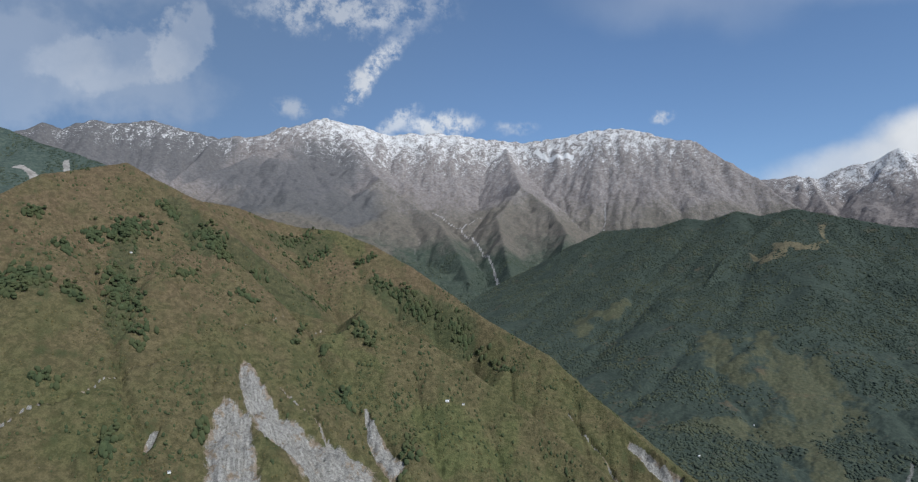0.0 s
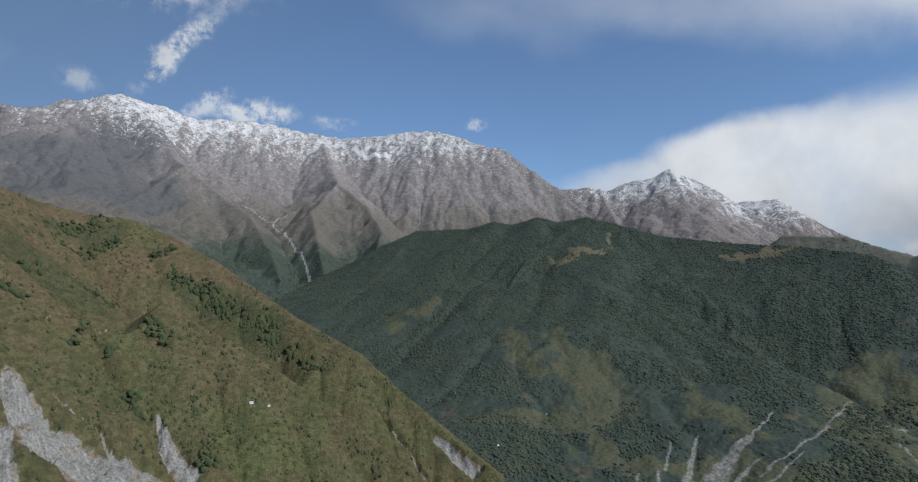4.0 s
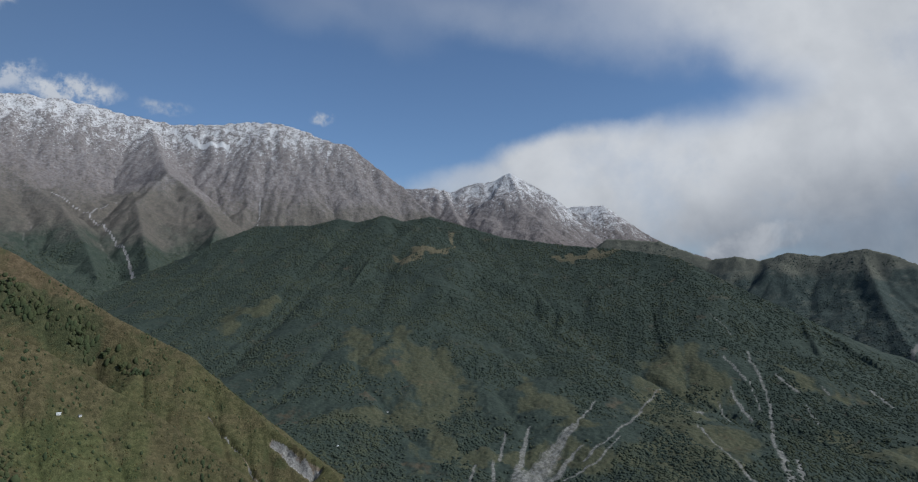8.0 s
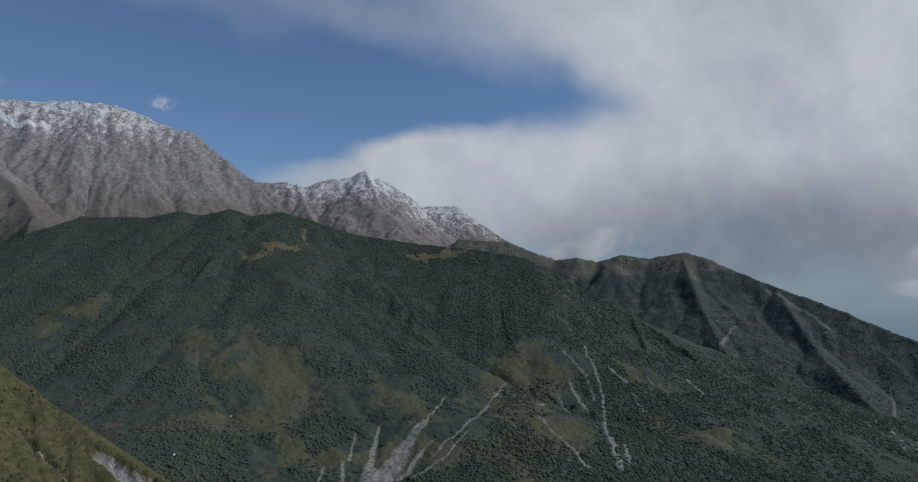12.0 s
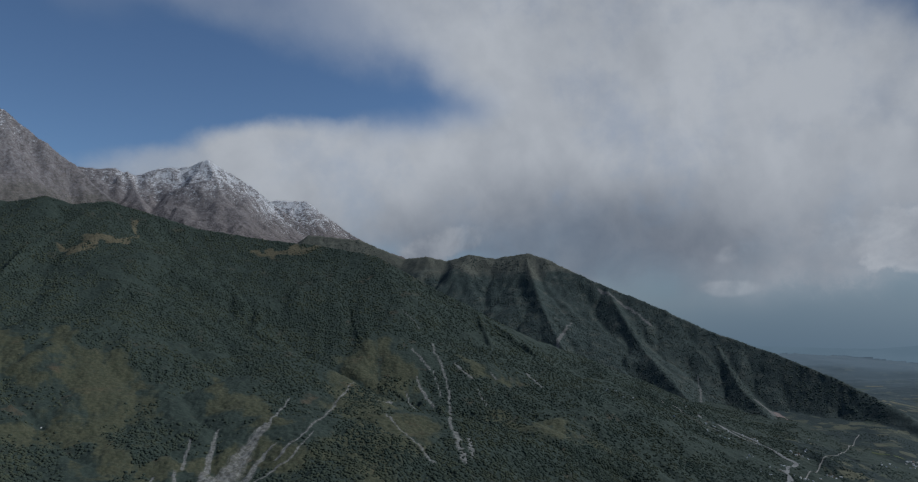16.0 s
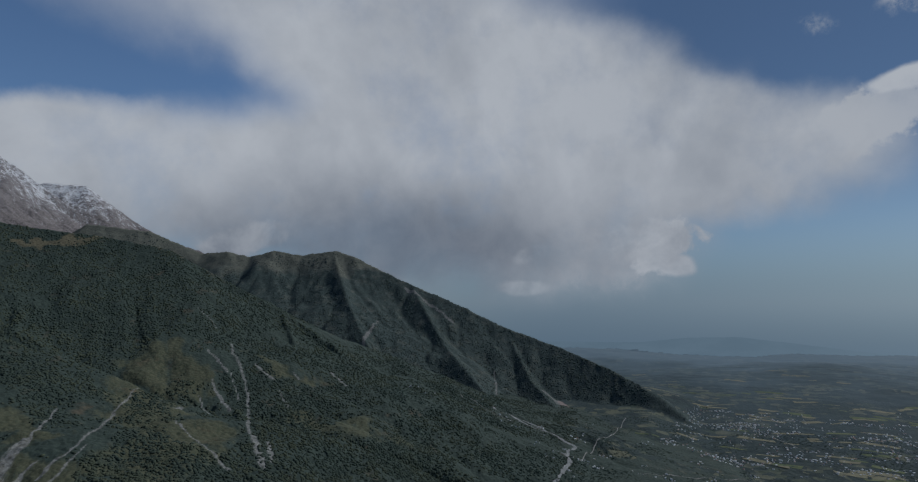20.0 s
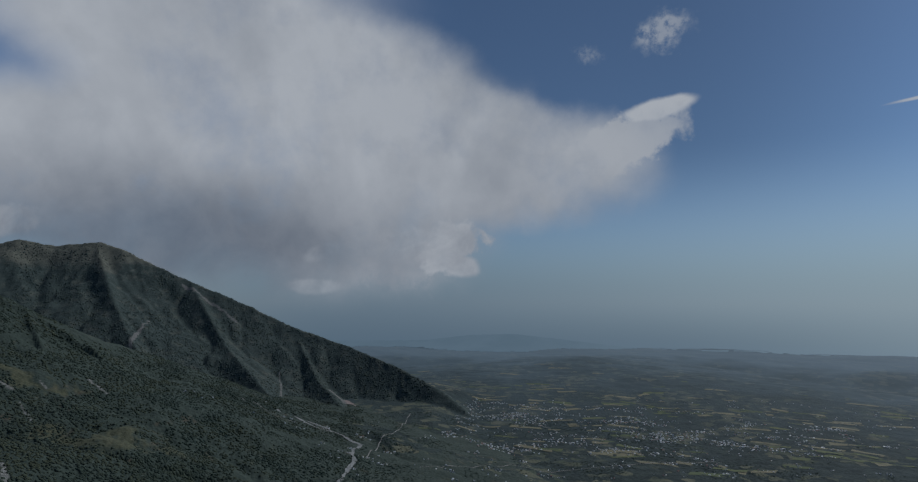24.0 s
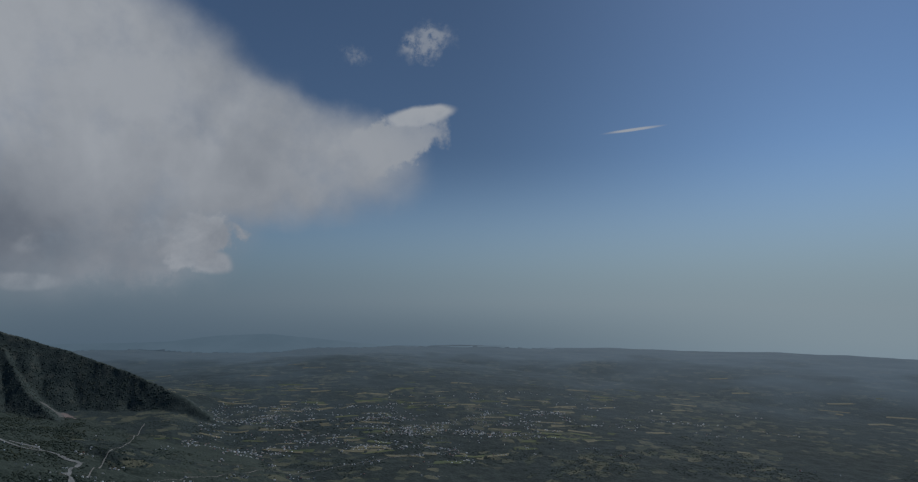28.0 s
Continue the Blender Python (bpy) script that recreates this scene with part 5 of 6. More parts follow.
# thinner woods in the gorge below the snowy range and on the far ridges
x, y, rng = wild(12, 50000, (-40, 16), (1700, 3200))
keep = np.isin(fine.owner(x, y), [OWNERS.index("snow_range"), OWNERS.index("wooded_hill")])
keep &= (fine.height(x, y) + 160 * fbm(x / 200, y / 200, 310, 3) < 640) | (fine.owner(x, y) == OWNERS.index("wooded_hill"))
keep &= fbm(x / 120, y / 120, 320, 3) > -0.25
keep &= (on_sheet(fine, x, y, fine.scar) < 0.3) & valley_side(x, y)
x, y = x[keep], y[keep]
size = rng.uniform(5, 9, len(x))
gorge = scatter("gorge_woods", x, y, fine.height(x, y) - 0.6, size * 1.2, size * 0.65, FAR_LEAF, 2, sprig)
tagged(gorge, "dark green woods filling the gorge under the range", "forest", kind="stuff")

x, y, rng = wild(13, 42000, (44, 90), (1900, 3650))
who, z, bare, grass = survey(x, y)
keep = (who == OWNERS.index("far_ridge")) & (bare < 0.2) & (fbm(x / 120, y / 120, 325, 4, 0.6) + np.clip((380 - z) / 300, -0.6, 0.5) > rng.uniform(-0.6, 0.5, len(x))) & valley_side(x, y)
x, y, z = x[keep], y[keep], z[keep]
size = rng.uniform(4, 7, len(x))
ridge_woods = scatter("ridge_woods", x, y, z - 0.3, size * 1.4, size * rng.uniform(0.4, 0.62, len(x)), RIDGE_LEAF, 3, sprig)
tagged(ridge_woods, "dark woods on the flanks of the far ridge", "forest", kind="stuff")

x, y, rng = wild(14, 70000, (60, 156), (1350, 2400), 0.8)
az = np.degrees(np.arctan2(x, y))
who, z, bare, grass = survey(x, y)
keep = (who == OWNERS.index("plain")) & (fbm(x / 220, y / 220, 340, 5, 0.6) + 0.1 * (95 - az) / 20 > 0.05 + 0.1 * rng.uniform(-1, 1, len(x)))
x, y, z = x[keep], y[keep], z[keep]
size = rng.uniform(2.0, 4.2, len(x))
plain_woods = scatter("valley_trees", x, y, z - 0.3, size * 1.6, size * 0.55, PLAIN_LEAF, 4, sprig)
tagged(plain_woods, "scattered trees and groves over the valley plain", "trees", kind="stuff")

# woods at the mouth of the valley
x, y, rng = wild(18, 50000, (66, 100), (1100, 2300))
who, z, bare, grass = survey(x, y)
keep = np.isin(who, [OWNERS.index("plain"), OWNERS.index("forest_mountain")]) & (bare < 0.2) & (fbm(x / 90, y / 90, 345, 5, 0.6) > 0.12 * rng.uniform(-2, 1, len(x)))
keep &= np.degrees(np.arctan2(x, y)) + 6 * fbm(x / 120, y / 120, 347, 3) < rng.uniform(80, 98, len(x))
x, y, z = x[keep], y[keep], z[keep]
size = rng.uniform(2.4, 4.6, len(x))
tagged(scatter("valley_woods", x, y, z - 0.3, size * 1.6, size * 0.55, PLAIN_LEAF, 18, sprig), "dark green woods round the villages in the valley mouth", "trees", kind="stuff")

# groves on the grassy hill: half width (m), line of directions, trees
GROVES = [
    (15, [(-28.8, 5.7), (-26.4, 6.6)], 130), (6.8, [(-30.2, 6.0), (-29.6, 5.0)], 36), (16.5, [(-28.4, 2.4), (-26.9, -1.3)], 120), (18, [(-35.4, 1.7), (-33.8, 2.2)], 120),
    (6.8, [(-31.4, 1.5), (-30.6, 0.9)], 30), (6, [(-34.5, 6.9), (-33.2, 7.3)], 30), (15, [(-22.0, 6.6), (-19.9, 4.5)], 130), (9, [(-19.9, 4.3), (-17.2, 2.8)], 60),
    (6.8, [(-25.2, 8.6), (-23.9, 7.1)], 36), (9, [(-16.1, 6.0), (-12.6, 6.7)], 50), (9, [(-15.1, 4.5), (-11.6, 5.1)], 50), (10.5, [(-8.0, 2.5), (-4.4, 1.6)], 70),
    (10.5, [(-4.9, 0.6), (-2.3, -0.7)], 60), (9, [(-0.8, -0.7), (0.8, -3.6)], 50), (6, [(-13.5, 1.2), (-11.4, 0.1)], 30), (7.5, [(-9.5, -1.5), (-7.4, -3.1)], 40),
    (4.5, [(-10.1, -7.4), (-9.4, -8.5)], 18), (6.8, [(-4.1, -10.7), (-4.7, -13.5)], 40), (3, [(-29.5, 11.3), (-28.3, 11.3)], 50), (6, [(-27.9, -9.2), (-28.2, -11.9)], 24),
    (4.5, [(-21.2, -9.1), (-21.6, -10.8)], 16), (6, [(-23.8, 2.5), (-22.5, 3.0)], 20), (6.8, [(1.6, -3.6), (4.4, -5.6)], 30), (6, [(-7.5, 4.7), (-9.6, 3.9)], 24),
    (5.2, [(-19.3, 1.6), (-17.4, 0.6)], 20), (5.2, [(-25.8, -1.3), (-26.2, -3.1)], 20), (6, [(-33.1, -4.6), (-31.9, -5.5)], 16), (6, [(-32.1, 5.0), (-31.3, 4.1)], 24),
    (3.8, [(-11.5, -3.0), (-12.2, -4.4)], 14), (3.8, [(-14.2, -2.9), (-13.5, -1.4)], 16),
]
gx, gy, rng = [], [], np.random.default_rng(5)
for wide, line, count in GROVES:
    p = trace(*line)
    u = rng.uniform(0, 1, count)
    gx.append(p[0][0] + (p[-1][0] - p[0][0]) * u + rng.normal(0, wide * 0.6, count))
    gy.append(p[0][1] + (p[-1][1] - p[0][1]) * u + rng.normal(0, wide * 0.6, count))
x, y = np.concatenate(gx), np.concatenate(gy)
keep = (fine.owner(x, y) == OWNERS.index("grass_hill")) & (on_sheet(fine, x, y, fine.scar) < 0.4)
x, y = x[keep], y[keep]


def bushy(name, rng, wide, tall, lumps):
    """A bush: a forked stem and a crown of several ragged clumps."""
    pieces = []
    for _ in range(lumps):
        v, f = lump(rng, 0.85)
        a, q = rng.uniform(0, 6.283), rng.uniform(0, 0.36) * wide
        pieces.append((v * wide * rng.uniform(0.42, 0.7) + (q * math.cos(a), q * math.sin(a), tall * rng.uniform(0.4, 0.85)), f))
    crown = merged("crown", pieces, LEAF)
    bm = bmesh.new()
    bmesh.ops.create_cone(bm, cap_ends=True, segments=6, radius1=0.06 * wide, radius2=0.03 * wide, depth=tall * 0.7, matrix=Matrix.Translation((0, 0, tall * 0.2)))
    for lean in (-0.5, 0.5):
        bmesh.ops.create_cone(bm, cap_ends=True, segments=5, radius1=0.035 * wide, radius2=0.015 * wide, depth=tall * 0.5,
                              matrix=Matrix.Translation((lean * 0.22 * wide, 0, tall * 0.55)) @ Matrix.Rotation(lean, 4, "Y"))
    trunk = bpy.data.meshes.new("trunk")
    bm.to_mesh(trunk)
    bm.free()
    trunk.materials.append(BARK)
    base = new(name)
    for part_name, mesh in (("trunk", trunk), ("crown", crown)):
        new(part_name, mesh).parent = base
    return base


def plant_all(kinds, places, group):
    used = set()
    for n, (px, py, turn, size) in enumerate(places):
        k = kinds[n % len(kinds)]
        m = pose(px, py, ground_at(px, py) - 0.25, 0, 0, turn)
        if k in used:
            made = copy_thing(k, m)
        else:
            used.add(k)
            k.matrix_basis = m
            made = k
        made.scale = (size, size, size)
        tagged(made, group=group)


rng = np.random.default_rng(6)
trees = [tagged(bushy("hill_tree", rng, 6.0, 6.5, 7), "dark green broad-crowned tree in a grove on the grassy hill", "tree") for _ in range(4)]
order = rng.permutation(len(x))
plant_all(trees, [(x[i], y[i], rng.uniform(0, 360), rng.uniform(0.6, 1.15)) for i in order[:300]], "groves on the hill")
rest = order[300:]
size = rng.uniform(3.5, 7, len(rest))
tagged(scatter("grove_trees", x[rest], y[rest], fine.height(x[rest], y[rest]), size, size, LEAF, 7), "more dark trees filling the hill groves", "trees", kind="stuff")

# shrubs dotted over the dry grass: the lower slope one by one, the rest together
x, y, rng = wild(15, 26000, (-40, 20), (400, 1120))
keep = (fine.owner(x, y) == OWNERS.index("grass_hill")) & (on_sheet(fine, x, y, fine.scar) < 0.25)
keep &= fbm(x / 60, y / 60, 350, 4, 0.6) > rng.uniform(-0.7, 0.9, len(x))
x, y = x[keep], y[keep]
near = np.nonzero((np.hypot(x, y) < 640) & (np.degrees(np.arctan2(x, y)) > -37))[0][:280]
far = np.setdiff1d(np.arange(len(x)), near)
shrubs = [tagged(bushy("shrub", rng, 3.2, 2.4, 5), "low dark green shrub on dry hill grass", "shrub") for _ in range(5)]
plant_all(shrubs, [(x[i], y[i], rng.uniform(0, 360), rng.uniform(0.35, 1.1)) for i in near], "shrubs on the lower slope")
size = 1.1 + 2.9 * rng.uniform(0, 1, len(far)) ** 2.3
tagged(scatter("hill_shrubs", x[far], y[far], fine.height(x[far], y[far]), size, size * 0.8, LEAF, 8), "small dark shrubs dotted over the dry grass hill", "shrubs", kind="stuff")
x, y, rng = wild(16, 26000, (-40, 22), (430, 1120))
keep = (fine.owner(x, y) == OWNERS.index("grass_hill")) & (on_sheet(fine, x, y, fine.scar) < 0.2) & (fbm(x / 50, y / 50, 360, 3) > rng.uniform(-0.6, 0.7, len(x)))
x, y = x[keep], y[keep]
size = rng.uniform(0.7, 1.7, len(x))
TUFT = simple_material("tall_grass", ((0.04, 0.045, 0.015), (0.15, 0.12, 0.05)))
tagged(scatter("grass_tussocks", x, y, fine.height(x, y), size * 1.3, size * 0.7, TUFT, 9, sprig), "tussocks of olive and straw-coloured grass", "grass", kind="stuff")

# rocks lying in the slides
x, y, rng = wild(17, 60000, (-24, -2), (430, 760))
keep = (fine.owner(x, y) == OWNERS.index("grass_hill")) & (on_sheet(fine, x, y, fine.scar) > 0.55)
x, y = x[keep][:1500], y[keep][:1500]
size = 0.3 + 1.4 * rng.uniform(0, 1, len(x)) ** 5
tagged(scatter("slide_rocks", x, y, fine.height(x, y), size, size * 0.8, STONE, 10), "pale grey boulders and rubble in the landslide", "rocks", kind="stuff")

# ---- the settled plain ----
WALLS = [simple_material("whitewash", ((0.62, 0.62, 0.6), (0.8, 0.79, 0.76)), scale=1.5), simple_material("pale_blue_wall", ((0.42, 0.47, 0.52), (0.56, 0.6, 0.64)), scale=1.5),
         simple_material("pink_wall", ((0.48, 0.34, 0.31), (0.6, 0.44, 0.4)), scale=1.5), simple_material("cream_wall", ((0.55, 0.48, 0.36), (0.7, 0.62, 0.48)), scale=1.5)]
ROOFS = [simple_material("tin_roof", ((0.5, 0.52, 0.54), (0.7, 0.72, 0.73)), rough=0.45, spec=0.5), simple_material("slate_roof", ((0.1, 0.1, 0.11), (0.2, 0.2, 0.21))),
         simple_material("red_roof", ((0.24, 0.12, 0.095), (0.34, 0.18, 0.14))), simple_material("concrete_roof", ((0.46, 0.455, 0.44), (0.64, 0.63, 0.61)))]
GLASS = simple_material("dark_window", ((0.02, 0.025, 0.03), (0.05, 0.055, 0.06)), rough=0.2, spec=0.5)


def box(bm, lo, hi):
    bmesh.ops.create_cube(bm, size=1, matrix=Matrix.Translation([(a + b) / 2 for a, b in zip(lo, hi)]) @ Matrix.Diagonal([b - a for a, b in zip(lo, hi)] + [1]))


def part(name, bm, mat, parent, label=""):
    mesh = bpy.data.meshes.new(name)
    bm.to_mesh(mesh)
    bm.free()
    mesh.materials.append(mat)
    ob = new(name, mesh)
    ob.parent = parent
    return tagged(ob, label)


def house(w, d, h, wall, roof, gabled):
    """A village house: walls, roof with eaves, door, windows."""
    base = new("house")
    bm = bmesh.new()
    box(bm, (-w / 2, -d / 2, -2.5), (w / 2, d / 2, h))
    part("wall", bm, wall, base)
    bm = bmesh.new()
    if gabled:
        e = 0.6
        pts = [(-w / 2 - e, -d / 2 - e, h + 0.003), (w / 2 + e, -d / 2 - e, h + 0.003), (w / 2 + e, d / 2 + e, h + 0.003), (-w / 2 - e, d / 2 + e, h + 0.003), (-w / 2 - e, 0, h + d * 0.3), (w / 2 + e, 0, h + d * 0.3)]
        v = [bm.verts.new(q) for q in pts]
        for f in ((3, 2, 1, 0), (0, 1, 5, 4), (2, 3, 4, 5), (0, 4, 3), (1, 2, 5)):
            bm.faces.new([v[i] for i in f])
    else:
        box(bm, (-w / 2 - 0.3, -d / 2 - 0.3, h + 0.003), (w / 2 + 0.3, d / 2 + 0.3, h + 0.35))
        box(bm, (-w / 4, -d / 4, h + 0.353), (w / 5, d / 4, h + 2.3))
    part("roof", bm, roof, base)
    for side in (-1, 1):
        for k in range(2):
            bm = bmesh.new()
            cx = (k - 0.5) * w * 0.5
            box(bm, (cx - 0.6, side * (d / 2) - 0.06, h * 0.35), (cx + 0.6, side * (d / 2) + 0.06, h * 0.35 + 1.3))
            part("window", bm, GLASS, base)
    bm = bmesh.new()
    box(bm, (-0.5, -d / 2 - 0.08, 0), (0.5, -d / 2 + 0.05, 2.0))
    part("door", bm, BARK, base)
    return base


KINDS = [
    tagged(house(11, 8, 6.2, WALLS[0], ROOFS[3], False), "white two-storey house with a flat concrete roof", "house"),
    tagged(house(9, 7, 3.4, WALLS[0], ROOFS[1], True), "whitewashed cottage with a dark slate roof", "house"),
    tagged(house(12, 7, 3.6, WALLS[3], ROOFS[0], True), "cream house with a bright tin roof", "house"),
    tagged(house(10, 9, 6.4, WALLS[1], ROOFS[3], False), "pale blue two-storey house with a flat roof", "house"),
    tagged(house(16, 10, 7.0, WALLS[2], ROOFS[2], True), "pink building with a red roof", "house"),
    tagged(house(14, 8, 4.0, WALLS[0], ROOFS[0], True), "long white shed with a tin roof", "house"),
]
# villages: azimuth, elevation, spread across, spread in depth (m), houses
VILLAGES = [
    (83.0, -11.6, 70, 60, 26), (81.0, -12.4, 50, 50, 14), (84.8, -13.6, 60, 50, 22), (79.0, -10.2, 90, 60, 16), (76.4, -9.4, 70, 40, 10), (72.6, -8.4, 60, 30, 8), (87, -11.0, 90, 80, 14),
    (90, -14.2, 60, 30, 18), (94.5, -14.2, 60, 30, 22), (98.5, -13.9, 80, 40, 24), (103, -13.6, 80, 40, 22), (108, -13.8, 90, 40, 24), (113.5, -13.0, 90, 40, 20), (119, -11.7, 120, 60, 30), (123, -12.8, 90, 40, 14), (140, -12.5, 150, 60, 10),
]
FAR_VILLAGES = [
    (94.5, -9.6, 160, 120, 130), (91.5, -8.4, 180, 110, 80), (99, -9.0, 200, 90, 60), (107.5, -9.8, 170, 120, 130), (111, -11.0, 150, 80, 110), (117, -10.2, 160, 80, 50), (103, -11.8, 220, 90, 120),
    (97.5, -12.2, 200, 80, 110), (88, -9.0, 160, 100, 50), (120, -10.6, 160, 60, 60), (126, -10.0, 240, 90, 30), (106, -7.4, 400, 160, 60), (116, -7.6, 500, 160, 40), (134, -9.0, 300, 120, 20), (121.5, -9.4, 60, 30, 26), (96, -6.9, 300, 120, 40),
]


def village_places(rows, seed, density, small, large, top):
    rng = np.random.default_rng(seed)
    for az, el, across, deep, count in rows:
        cx, cy = trace((az, el))[0]
        a = math.atan2(cx, cy)
        lean = rng.uniform(0, 180)
        hubs = [(rng.normal(0, across * 1.1), rng.normal(0, deep * 1.2)) for _ in range(4 + count // 5)]
        for _ in range(int(count * density)):
            hub = hubs[rng.integers(0, len(hubs))]
            u, v = hub[0] + rng.normal(0, across * 0.17), hub[1] + rng.normal(0, deep * 0.13)
            px, py = cx + u * math.cos(a) + v * math.sin(a), cy - u * math.sin(a) + v * math.cos(a)
            if ground_at(px, py) > top:
                continue
            yield px, py, lean + rng.choice([0, 90]) + rng.normal(0, 14), rng.uniform(small, large), rng.integers(0, 100)


started = set()
for px, py, turn, size, die in village_places(VILLAGES, 31, 0.95, 0.22, 0.38, 160):
    k = KINDS[0 if die < 34 else 1 if die < 52 else 2 if die < 68 else 3 if die < 74 else 4 if die < 77 else 5]
    m = pose(px, py, ground_at(px, py) + 0.1, 0, 0, turn)
    if k in started:
        made = copy_thing(k, m)
    else:
        started.add(k)
        k.matrix_basis = m
        made = k
    made.scale = (size, size, size)
    tagged(made, group="village houses on the plain")


def far_houses():
    """The towns farther out: small gabled houses joined by colour."""
    sets = {}
    unit = np.array([(-1, -1, -0.6), (1, -1, -0.6), (1, 1, -0.6), (-1, 1, -0.6), (-1, -1, 1), (1, -1, 1), (1, 1, 1), (-1, 1, 1), (-1, 0, 1.6), (1, 0, 1.6)], float)
    walls = np.array([(0, 1, 5), (0, 5, 4), (1, 2, 6), (1, 6, 5), (2, 3, 7), (2, 7, 6), (3, 0, 4), (3, 4, 7), (4, 8, 7), (5, 6, 9)])
    tops = np.array([(4, 5, 9), (4, 9, 8), (6, 7, 8), (6, 8, 9)])
    for px, py, turn, size, die in village_places(FAR_VILLAGES, 32, 2.3, 0.3, 0.56, -40):
        a = radians(turn)
        c, s = math.cos(a), math.sin(a)
        v = unit * (5.0 * size, 3.6 * size, 3.0 * size)
        v = np.stack([v[:, 0] * c - v[:, 1] * s + px, v[:, 0] * s + v[:, 1] * c + py, v[:, 2] + ground_at(px, py)], -1)
        sets.setdefault(("wall", 0 if die < 60 else 1 if die < 75 else 2 if die < 84 else 3), []).append((v, walls))
        sets.setdefault(("roof", 0 if die % 10 < 4 else 1 if die % 10 < 6 else 2 if die % 10 < 7 else 3), []).append((v, tops))
    town = new("far_town_houses")
    tagged(town, "many small white houses of towns far out on the plain", "houses", kind="stuff")
    for (kind, n), pieces in sets.items():
        new(kind, merged(kind, pieces, (WALLS if kind == "wall" else ROOFS)[n])).parent = town


far_houses()


def drape(name, corners, mat, lift, cuts=5):
    """A patch of ground cover laid over the land between four corners."""
    a, b, c, d = [np.array(q) for q in corners]
    u, v = np.meshgrid(np.linspace(0, 1, cuts), np.linspace(0, 1, cuts), indexing="ij")
    p = (a[None, None] * (1 - u)[..., None] + b[None, None] * u[..., None]) * (1 - v)[..., None] + (d[None, None] * (1 - u)[..., None] + c[None, None] * u[..., None]) * v[..., None]
    z = np.array([ground_at(*q) for q in p.reshape(-1, 2)]) + lift
    ids = np.arange(cuts * cuts).reshape(cuts, cuts)
    f = np.stack([ids[:-1, :-1], ids[1:, :-1], ids[1:, 1:], ids[:-1, 1:]], -1).reshape(-1, 4)
    return mesh_of(name, np.c_[p.reshape(-1, 2), z], f, mat)


STUBBLE = simple_material("ripe_field", ((0.13, 0.118, 0.072), (0.22, 0.2, 0.12)), scale=0.05)
CROP = simple_material("green_field", ((0.05, 0.075, 0.03), (0.13, 0.14, 0.06)), scale=0.05)
GRAVEL = simple_material("river_gravel", ((0.1, 0.1, 0.098), (0.26, 0.26, 0.248)), scale=0.08)
TRACK = simple_material("dusty_track", ((0.16, 0.15, 0.135), (0.3, 0.29, 0.26)), scale=0.08)

# belts of terraced fields: azimuth, elevation, spread across, spread in depth, fields
BELTS = [(93, -7.6, 340, 150, 34), (105, -8.2, 420, 160, 36), (116, -9.0, 380, 140, 34), (122, -11.0, 220, 70, 22), (110, -12.4, 260, 60, 20), (98, -10.8, 240, 90, 18), (128, -7.4, 420, 160, 18), (100, -6.2, 500, 200, 20), (142, -7.4, 400, 160, 8)]
rng = np.random.default_rng(33)
for az, el, across, deep, count in BELTS:
    cx, cy = trace((az, el))[0]
    a = math.atan2(cx, cy)
    for n in range(count):
        u, v = rng.normal(0, across * 0.9), rng.normal(0, deep * 1.0)
        w, d, t0 = rng.uniform(12, 70), rng.uniform(5, 16), rng.normal(0, 0.25) + a
        px, py = cx + u * math.cos(a) + v * math.sin(a), cy - u * math.sin(a) + v * math.cos(a)
        corners = []
        for sx, sy in ((-1, -1), (1, -1), (1, 1), (-1, 1)):
            ex, ey = sx * w * rng.uniform(0.7, 1.1), sy * d * rng.uniform(0.6, 1.1)
            corners.append((px + ex * math.cos(t0) + ey * math.sin(t0), py - ex * math.sin(t0) + ey * math.cos(t0)))
        ripe = rng.uniform() < 0.55
        tagged(new("field", drape("field", corners, STUBBLE if ripe else CROP, 0.5)), "ripe straw-coloured terraced field" if ripe else "green terraced field on the plain", "field", "terraced fields")


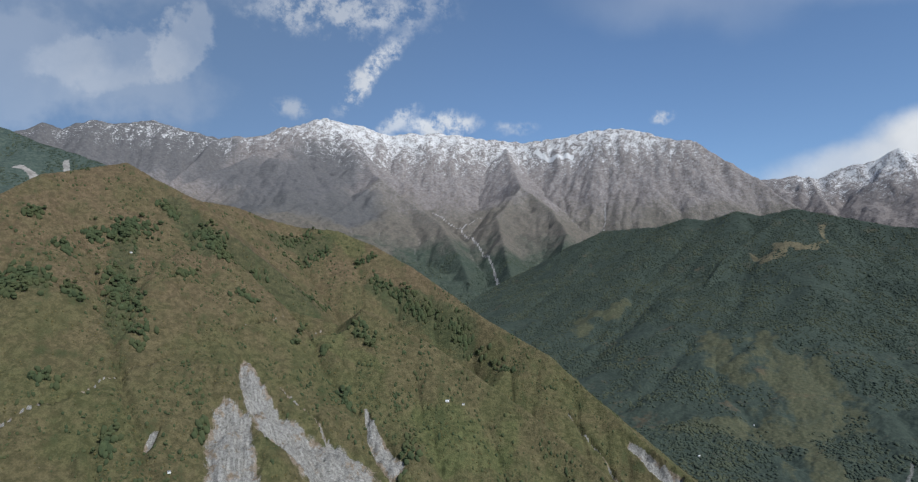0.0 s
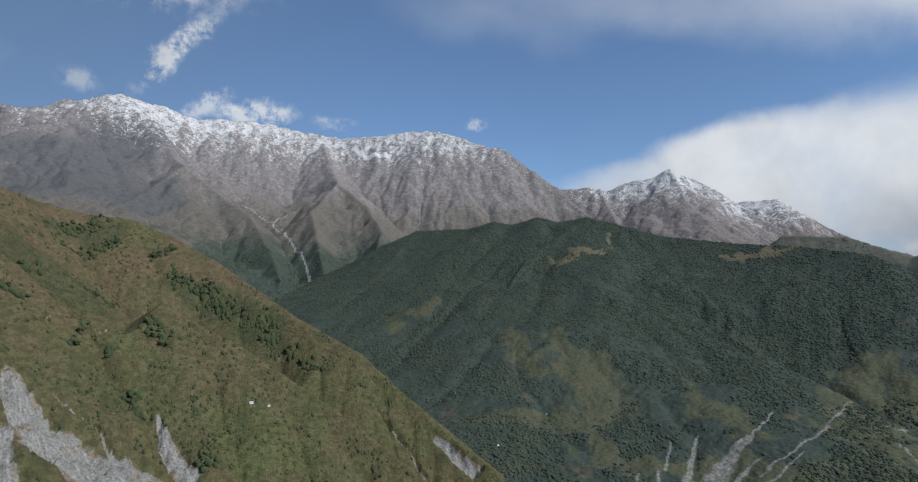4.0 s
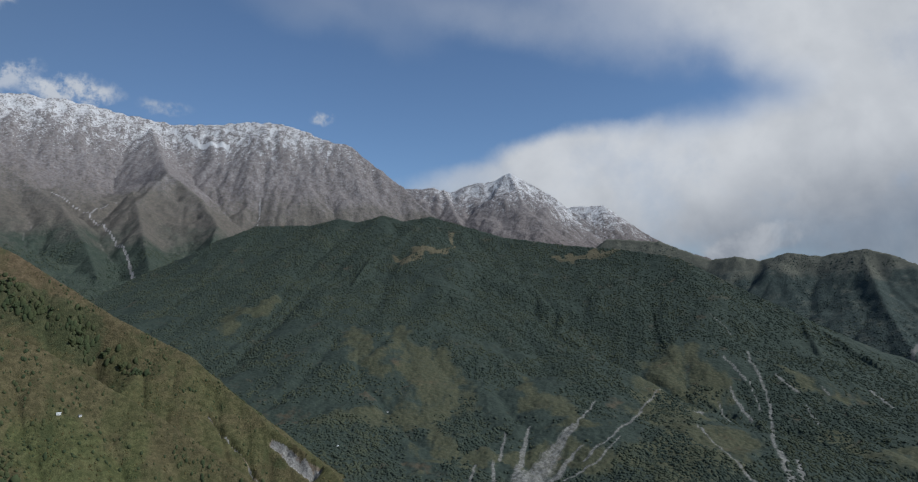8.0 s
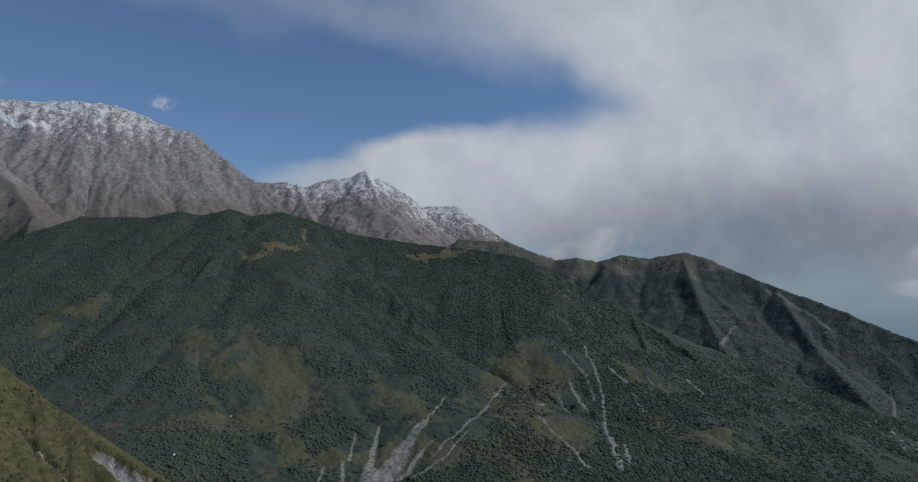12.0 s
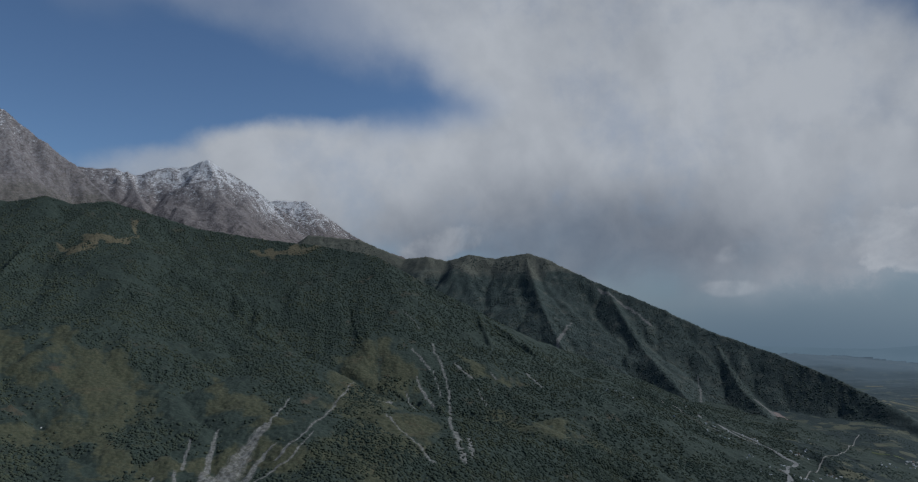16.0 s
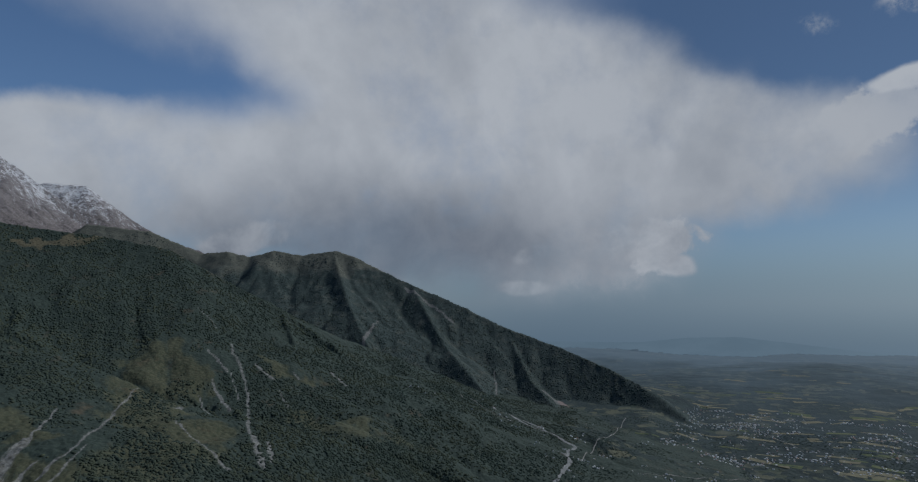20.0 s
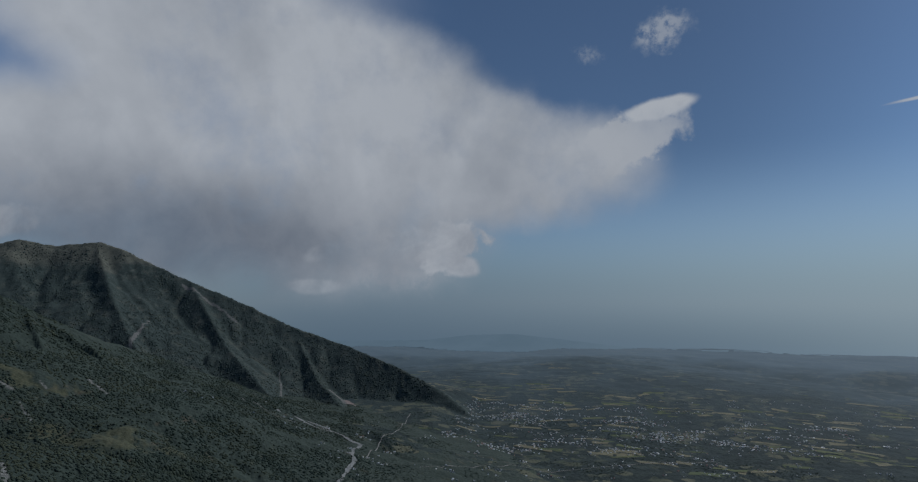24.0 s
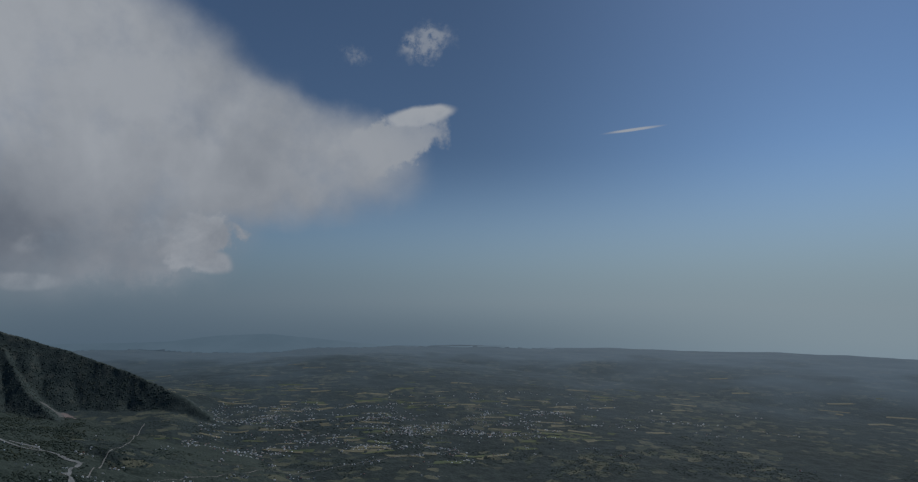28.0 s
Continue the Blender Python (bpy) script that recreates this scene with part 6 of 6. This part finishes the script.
def ribbon(name, line, wide, mat, lift, step=12.0):
    """A strip laid along a line on the ground."""
    pts = []
    for (ax, ay), (bx, by) in zip(line, line[1:]):
        n = max(2, int(math.hypot(bx - ax, by - ay) / step))
        pts += [(ax + (bx - ax) * k / n, ay + (by - ay) * k / n) for k in range(n)]
    pts = np.array(pts + [line[-1]])
    pts += 4.0 * np.stack([fbm(pts[:, 0] / 40, pts[:, 1] / 40, 500, 3), fbm(pts[:, 0] / 40, pts[:, 1] / 40, 510, 3)], -1) * min(1.0, wide / 3)
    ahead = np.gradient(pts, axis=0)
    side = np.stack([-ahead[:, 1], ahead[:, 0]], -1) / np.maximum(np.hypot(ahead[:, 0], ahead[:, 1]), 1e-6)[:, None]
    w = wide * (1 + 0.5 * fbm(pts[:, 0] / 25, pts[:, 1] / 25, 520, 2))[:, None]
    cols = [pts + side * w * k for k in (-1, 0, 1)]
    v = np.concatenate([np.c_[c, np.array([ground_at(*q) for q in c]) + lift] for c in cols])
    n = len(pts)
    f = np.concatenate([np.stack([np.arange(n - 1) + k * n, np.arange(1, n) + k * n, np.arange(1, n) + (k + 1) * n, np.arange(n - 1) + (k + 1) * n], -1) for k in (0, 1)])
    return new(name, mesh_of(name, v, f, mat))


tagged(ribbon("river", trace((76.6, -9.0), (79.6, -10.4), (81.6, -11.0), (83.8, -12.2), (82.9, -12.8), (83.3, -13.5), (82.4, -14.6), (81, -16)), 4.2, GRAVEL, 0.9), "pale stony riverbed winding onto the plain", "river", kind="structure")
tagged(ribbon("river_bank", trace((83.9, -12.15), (81.0, -10.7), (79.2, -10.0)), 3.6, GRAVEL, 0.7), "broad grey gravel bank beside the river", "river bank", kind="structure")
for line in ([(84.2, -13.2), (86.5, -11.2), (88, -9.6)], [(89, -13.9), (97, -13.7), (106, -13.4), (114, -12.6)], [(73.4, -7.6), (75.6, -8.9), (78.4, -10.2)], [(92, -8.6), (97, -9.6), (101, -11.0)]):
    tagged(ribbon("road", trace(*line), 1.1, TRACK, 0.8), "narrow pale road between villages", "road", kind="structure")

# a few lone huts on the grassy hill
for az, el, turn, k in ((-23.6, -12.7, 30, 1), (-1.0, -8.0, 10, 5), (0.4, -8.15, 20, 1), (-27.2, 4.4, 50, 1), (22.6, -1.6, 15, 2), (24.2, -9.0, 5, 1), (20.0, -11.6, 30, 5)):
    px, py = trace((az, el))[0]
    made = copy_thing(KINDS[k], pose(px, py, ground_at(px, py) + 0.4, 0, 0, turn))
    made.scale = (0.26, 0.26, 0.26)
    tagged(made, "small pale hut standing alone on the hillside", group="hill huts")
